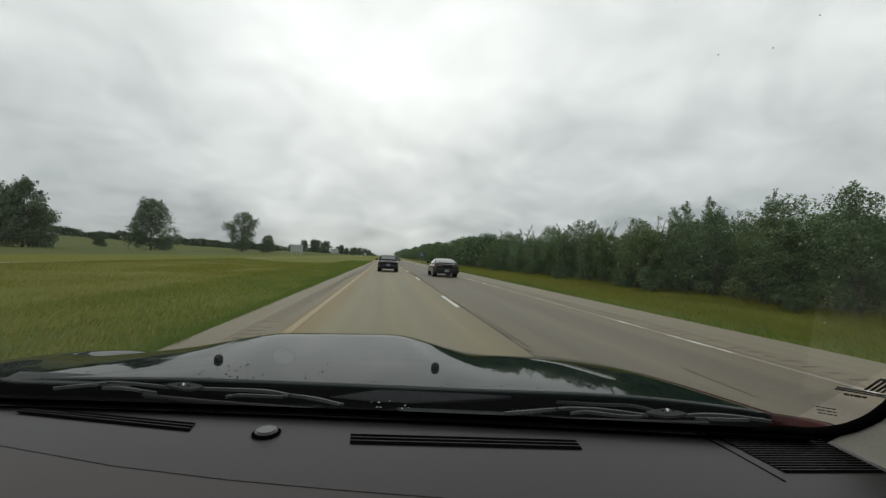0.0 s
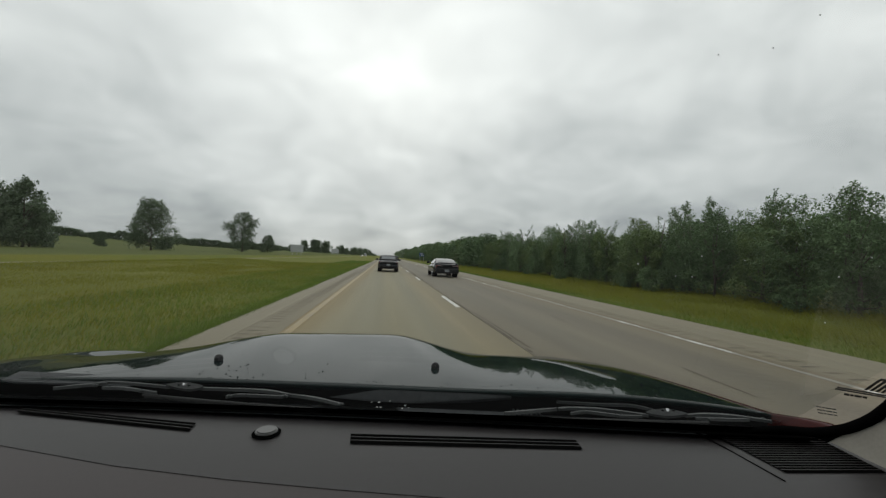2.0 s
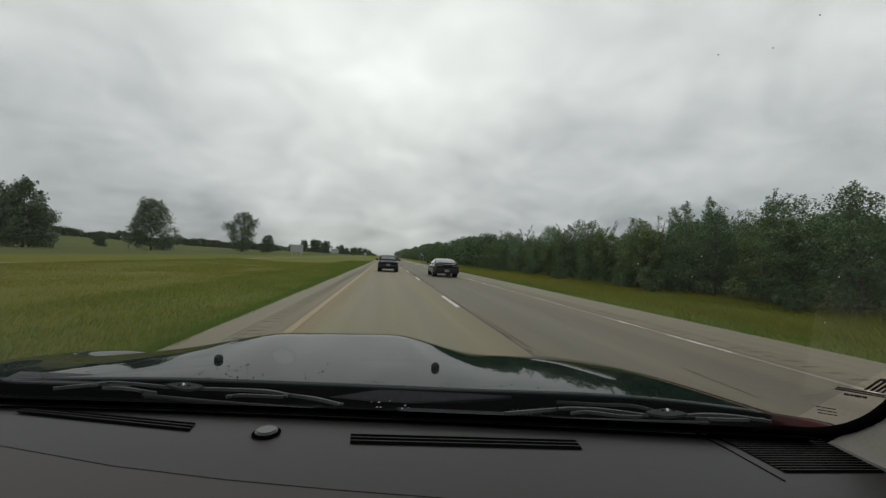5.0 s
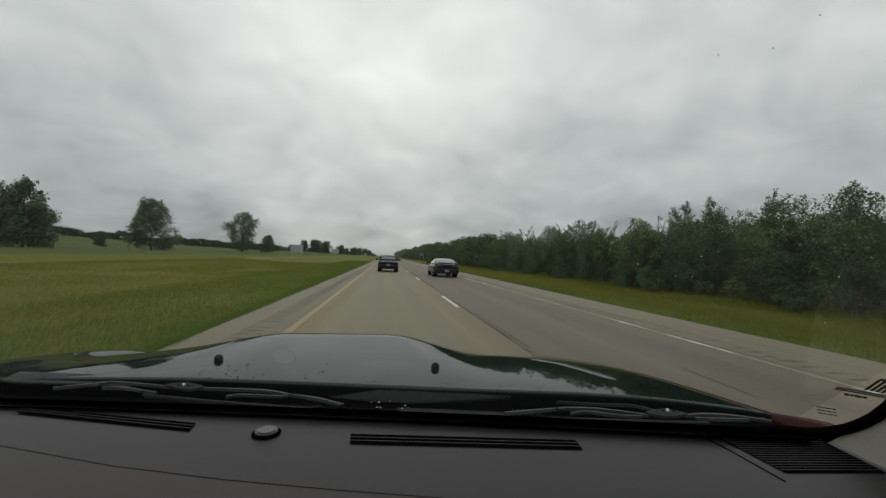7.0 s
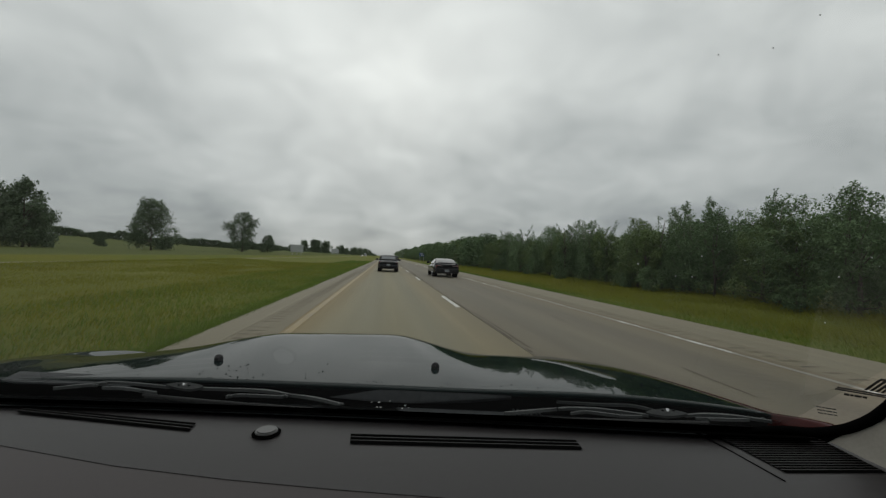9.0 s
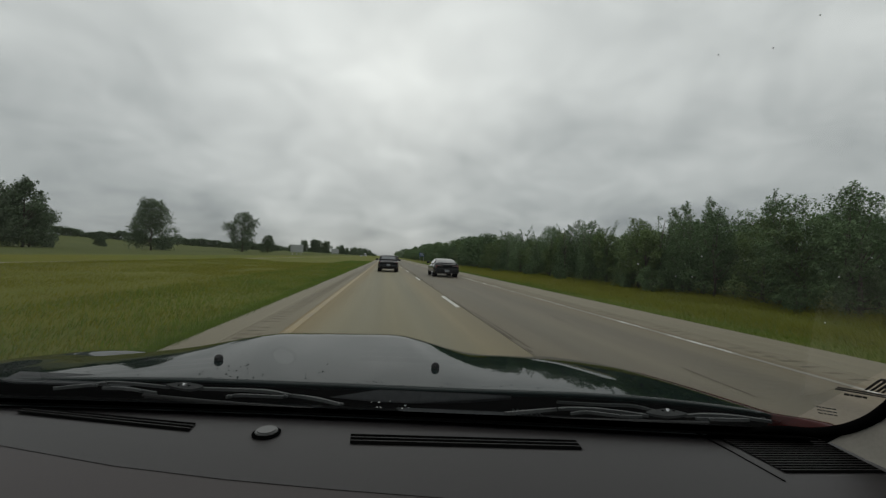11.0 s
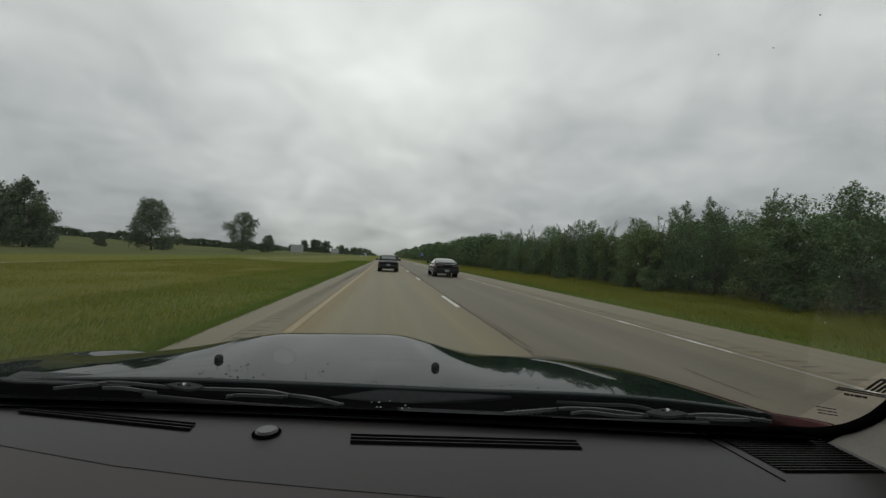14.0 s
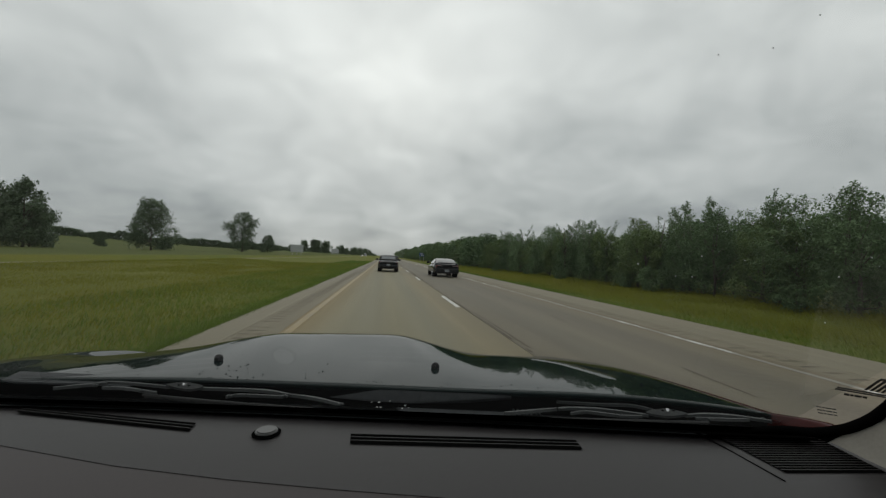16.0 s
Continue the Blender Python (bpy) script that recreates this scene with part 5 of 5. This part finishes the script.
seam = [(-1.1, 0.80), (-0.80, 0.735), (-0.603, 0.677), (-0.541, 0.656), (-0.351, 0.588), (-0.192, 0.544), (-0.045, 0.510), (0.096, 0.481), (0.3, 0.445), (0.9, 0.40)]
def seam_y(x):
    for (ax, ay), (bx, by) in zip(seam, seam[1:]):
        if x <= bx:
            return lerp(ay, by, (x - ax) / (bx - ax))
    return seam[-1][1] - 0.10 * (x - seam[-1][0])


v, f = sheet([CX + 0.99 * (-1 + 2 * i / 80) for i in range(81)], [0, 0.5, 1.0], lambda x, t: (x, lerp(0.26, seam_y(x), t), 1.0604), 0.002)
mesh_ob("lower_pad", v, f, M_DASH_LOW, dash, "slightly redder lower vinyl pad", smooth=True)
part("dash_seam", tube([(x, y, 1.0600) for x, y in seam], 0.0008, 6), M_SLOT, dash)
part("panel_joint", tube([(0.572, 0.640, 1.0602), (0.579, 0.629, 1.0602), (0.581, 0.56, 1.0602), (0.582, 0.482, 1.0602)], 0.0012, 6), M_SLOT, dash)
sensor = part("light_sensor", disc(0.0225, 0.005, (-0.180, 0.675, 1.0618), "Z", 32, 0.003), M_SLOT, host, "round grey light sensor in a black ring")
part("sensor_lens", disc(0.0185, 0.005, (-0.180, 0.675, 1.0655), "Z", 32, 0.0018, r2=0.016), M_SENSOR, sensor, "grey domed lens", smooth=False)

# pillar trim, label on the glass
for s in (1, -1):
    def px(x):
        return x if s > 0 else 2 * CX - x - 0.06
    sy = 0.0 if s > 0 else 0.20
    pts = [(px(0.790), 0.606 + sy, 1.068), (px(0.804), 0.572 + sy, 1.087), (px(0.812), 0.530 + sy, 1.127), (px(0.81), 0.40 + sy, 1.24), (px(0.72), 0.10, 1.475),
           (px(0.803), 0.622 + sy, 1.0625), (px(0.786), 0.525 + sy, 1.0625), (px(0.776), 0.44 + sy, 1.0625), (px(0.80), 0.30 + sy, 1.08), (px(0.76), 0.0, 1.47)]
    mesh_ob("pillar_trim", pts, [(k, k + 1, k + 6, k + 5) for k in range(4)], M_TRIM, host, "beige pillar trim", smooth=True)
    part("pillar_shell", tube([(px(0.905), 0.66 + sy, 1.0), (px(0.905), 0.42 + sy, 1.16), (px(0.79), 0.06, 1.50)], 0.03, 8), M_RED, host, smooth=True)
label_ob = new("windshield_label")
label_ob.parent = host
P_BL, P_BR, P_TL = Vector((0.6893, 0.5017, 1.187)), Vector((0.802, 0.5113, 1.1686)), Vector((0.640, 0.462, 1.224))


def label_piece(name, u0, u1, v0, v1, mat, lift, slant=0.0):
    inward = Vector((-0.1, -0.5, -0.85))
    pts = [P_BL + (P_BR - P_BL) * (u + slant * v) + (P_TL - P_BL) * v + inward * lift for u, v in ((u0, v0), (u1, v0), (u1, v1), (u0, v1))]
    back = [p - inward * 0.0004 for p in pts]
    mesh_ob(name, [tuple(p) for p in pts + back], [(0, 1, 2, 3), (7, 6, 5, 4), (0, 4, 5, 1), (1, 5, 6, 2), (2, 6, 7, 3), (3, 7, 4, 0)], mat, label_ob)


label_piece("printed_strip", 0.0, 1.15, 0.0, 0.08, M_INK, 0.003)
label_piece("printed_strip", 0.03, 1.15, 0.12, 0.20, M_INK, 0.003)
for i in range(7):
    label_piece("printed_bar", 0.44 + 0.105 * i, 0.50 + 0.105 * i, 0.30, 1.05 + 0.1 * (i % 2), M_INK, 0.003, 0.25)
label_piece("printed_bar", 0.44, 0.80, 1.02, 1.14, M_INK, 0.0036, 0.25)
label_piece("printed_bar", 0.66, 1.05, 0.62, 0.72, M_INK, 0.0036, 0.25)
for u, w in ((0.18, 0.10), (0.30, 0.06), (0.38, 0.14), (0.54, 0.08)):
    label_piece("printed_bar", u, u + w, -0.26, -0.13, M_INK, 0.003)
for row, v in enumerate((-1.45, -1.68, -1.92)):
    for u, w in ((-0.30, 0.10), (-0.18, 0.05), (-0.11, 0.12), (0.03, 0.07)):
        label_piece("printed_bar", u + 0.03 * row, u + 0.03 * row + w, v, v + 0.07, M_INK, 0.003)

# cabin shell behind the view
part("roof", box((1.62, 1.9, 0.05), (CX, -0.86, 1.525), 0.02), M_RED, host)
part("headliner", box((1.58, 1.86, 0.02), (CX, -0.86, 1.487), 0.008), M_TRIM, host)
part("floor_pan", box((1.9, 3.6, 0.06), (CX, -0.7, 0.28), 0.02), M_CLOTH, host)
part("firewall", box((1.95, 0.05, 0.68), (CX, 0.64, 0.66), 0.01), M_PLASTIC, host)
part("parcel_shelf", box((1.7, 0.9, 0.05), (CX, -2.05, 0.98), 0.02), M_CLOTH, host)
part("trunk_lid", box((2.02, 0.75, 0.12), (CX, -2.62, 0.98), 0.05, seg=3), M_RED, host)
part("rear_panel", box((2.0, 0.12, 0.62), (CX, -2.95, 0.66), 0.05, seg=3), M_RED, host)
part("rear_bumper", box((2.05, 0.22, 0.26), (CX, -3.0, 0.44), 0.08, seg=3), M_RED, host)
for s in (-1, 1):
    x = CX + s * 1.05
    part("door", box((0.10, 1.75, 0.76), (x, -0.22, 0.62), 0.04, seg=3), M_RED, host)
    part("door_trim", box((0.03, 1.5, 0.42), (CX + s * 0.965, -0.20, 0.82), 0.012), M_TRIM, host, "beige inner door panel")
    part("rear_quarter", box((0.10, 1.85, 0.76), (x, -2.03, 0.62), 0.04, seg=3), M_RED, host)
    part("rear_pillar", tube([(CX + s * 0.98, -2.3, 0.98), (CX + s * 0.78, -1.75, 1.51)], [0.08, 0.05], 8), M_RED, host, smooth=True)
    part("door_pillar", tube([(CX + s * 1.0, -0.95, 0.98), (CX + s * 0.79, -0.85, 1.51)], 0.04, 8), M_TRIM, host, smooth=True)
    part("tail_light", box((0.4, 0.06, 0.18), (CX + s * 0.75, -3.01, 0.80), 0.02), M_TAIL, host)
    for y, xw in ((1.45, 1.06), (-1.75, 1.0)):
        part("wheel_arch", disc(0.40, 0.16, (CX + s * (xw + 0.03), y, 0.36), "X", 28), M_SLOT, host)
        wheel(host, CX + s * xw, y, 0.34, 0.24)
    part("seat", box((0.52, 0.52, 0.18), (CX + s * 0.42, -0.45, 0.55), 0.06, seg=3), M_CLOTH, host)
    part("seat_back", box((0.50, 0.16, 0.62), (CX + s * 0.42, -0.76, 0.90), 0.06, seg=3, turn=Matrix.Rotation(radians(12), 3, "X")), M_CLOTH, host)
part("rear_seat", box((1.5, 0.5, 0.18), (CX, -1.45, 0.55), 0.06, seg=3), M_CLOTH, host)
part("rear_seat_back", box((1.5, 0.16, 0.6), (CX, -1.72, 0.82), 0.06, seg=3), M_CLOTH, host)
wheel_ring = [(CX - 0.42 + 0.185 * math.cos(a), 0.02 + 0.07 * math.sin(a), 0.90 + 0.17 * math.sin(a)) for a in [2 * math.pi * k / 28 for k in range(29)]]
part("steering_wheel", tube(wheel_ring, 0.014, 8), M_PLASTIC, host, smooth=True)
# panes of the cabin
for s in (-1, 1):
    for y0, y1, t0, t1 in ((-0.92, 0.42, -0.84, 0.06), (-1.95, -1.0, -1.62, -0.90)):
        a, d = CX + s * 1.01, CX + s * 0.80
        pane = mesh_ob("side_window", [(a, y0, 1.0), (a, y1, 1.0), (d, t1, 1.50), (d, t0, 1.50)], [(0, 1, 2, 3)], M_GLASS, host, "clear side window")
        pane.visible_shadow = False
pane = mesh_ob("rear_window", [(CX - 0.80, -2.28, 1.03), (CX + 0.80, -2.28, 1.03), (CX + 0.70, -1.80, 1.49), (CX - 0.70, -1.80, 1.49)], [(0, 1, 2, 3)], M_GLASS, host, "clear rear window")
pane.visible_shadow = False
part("rear_quarter_fill", box((2.04, 0.52, 0.62), (CX, -2.66, 0.66), 0.06, seg=3), M_RED, host)
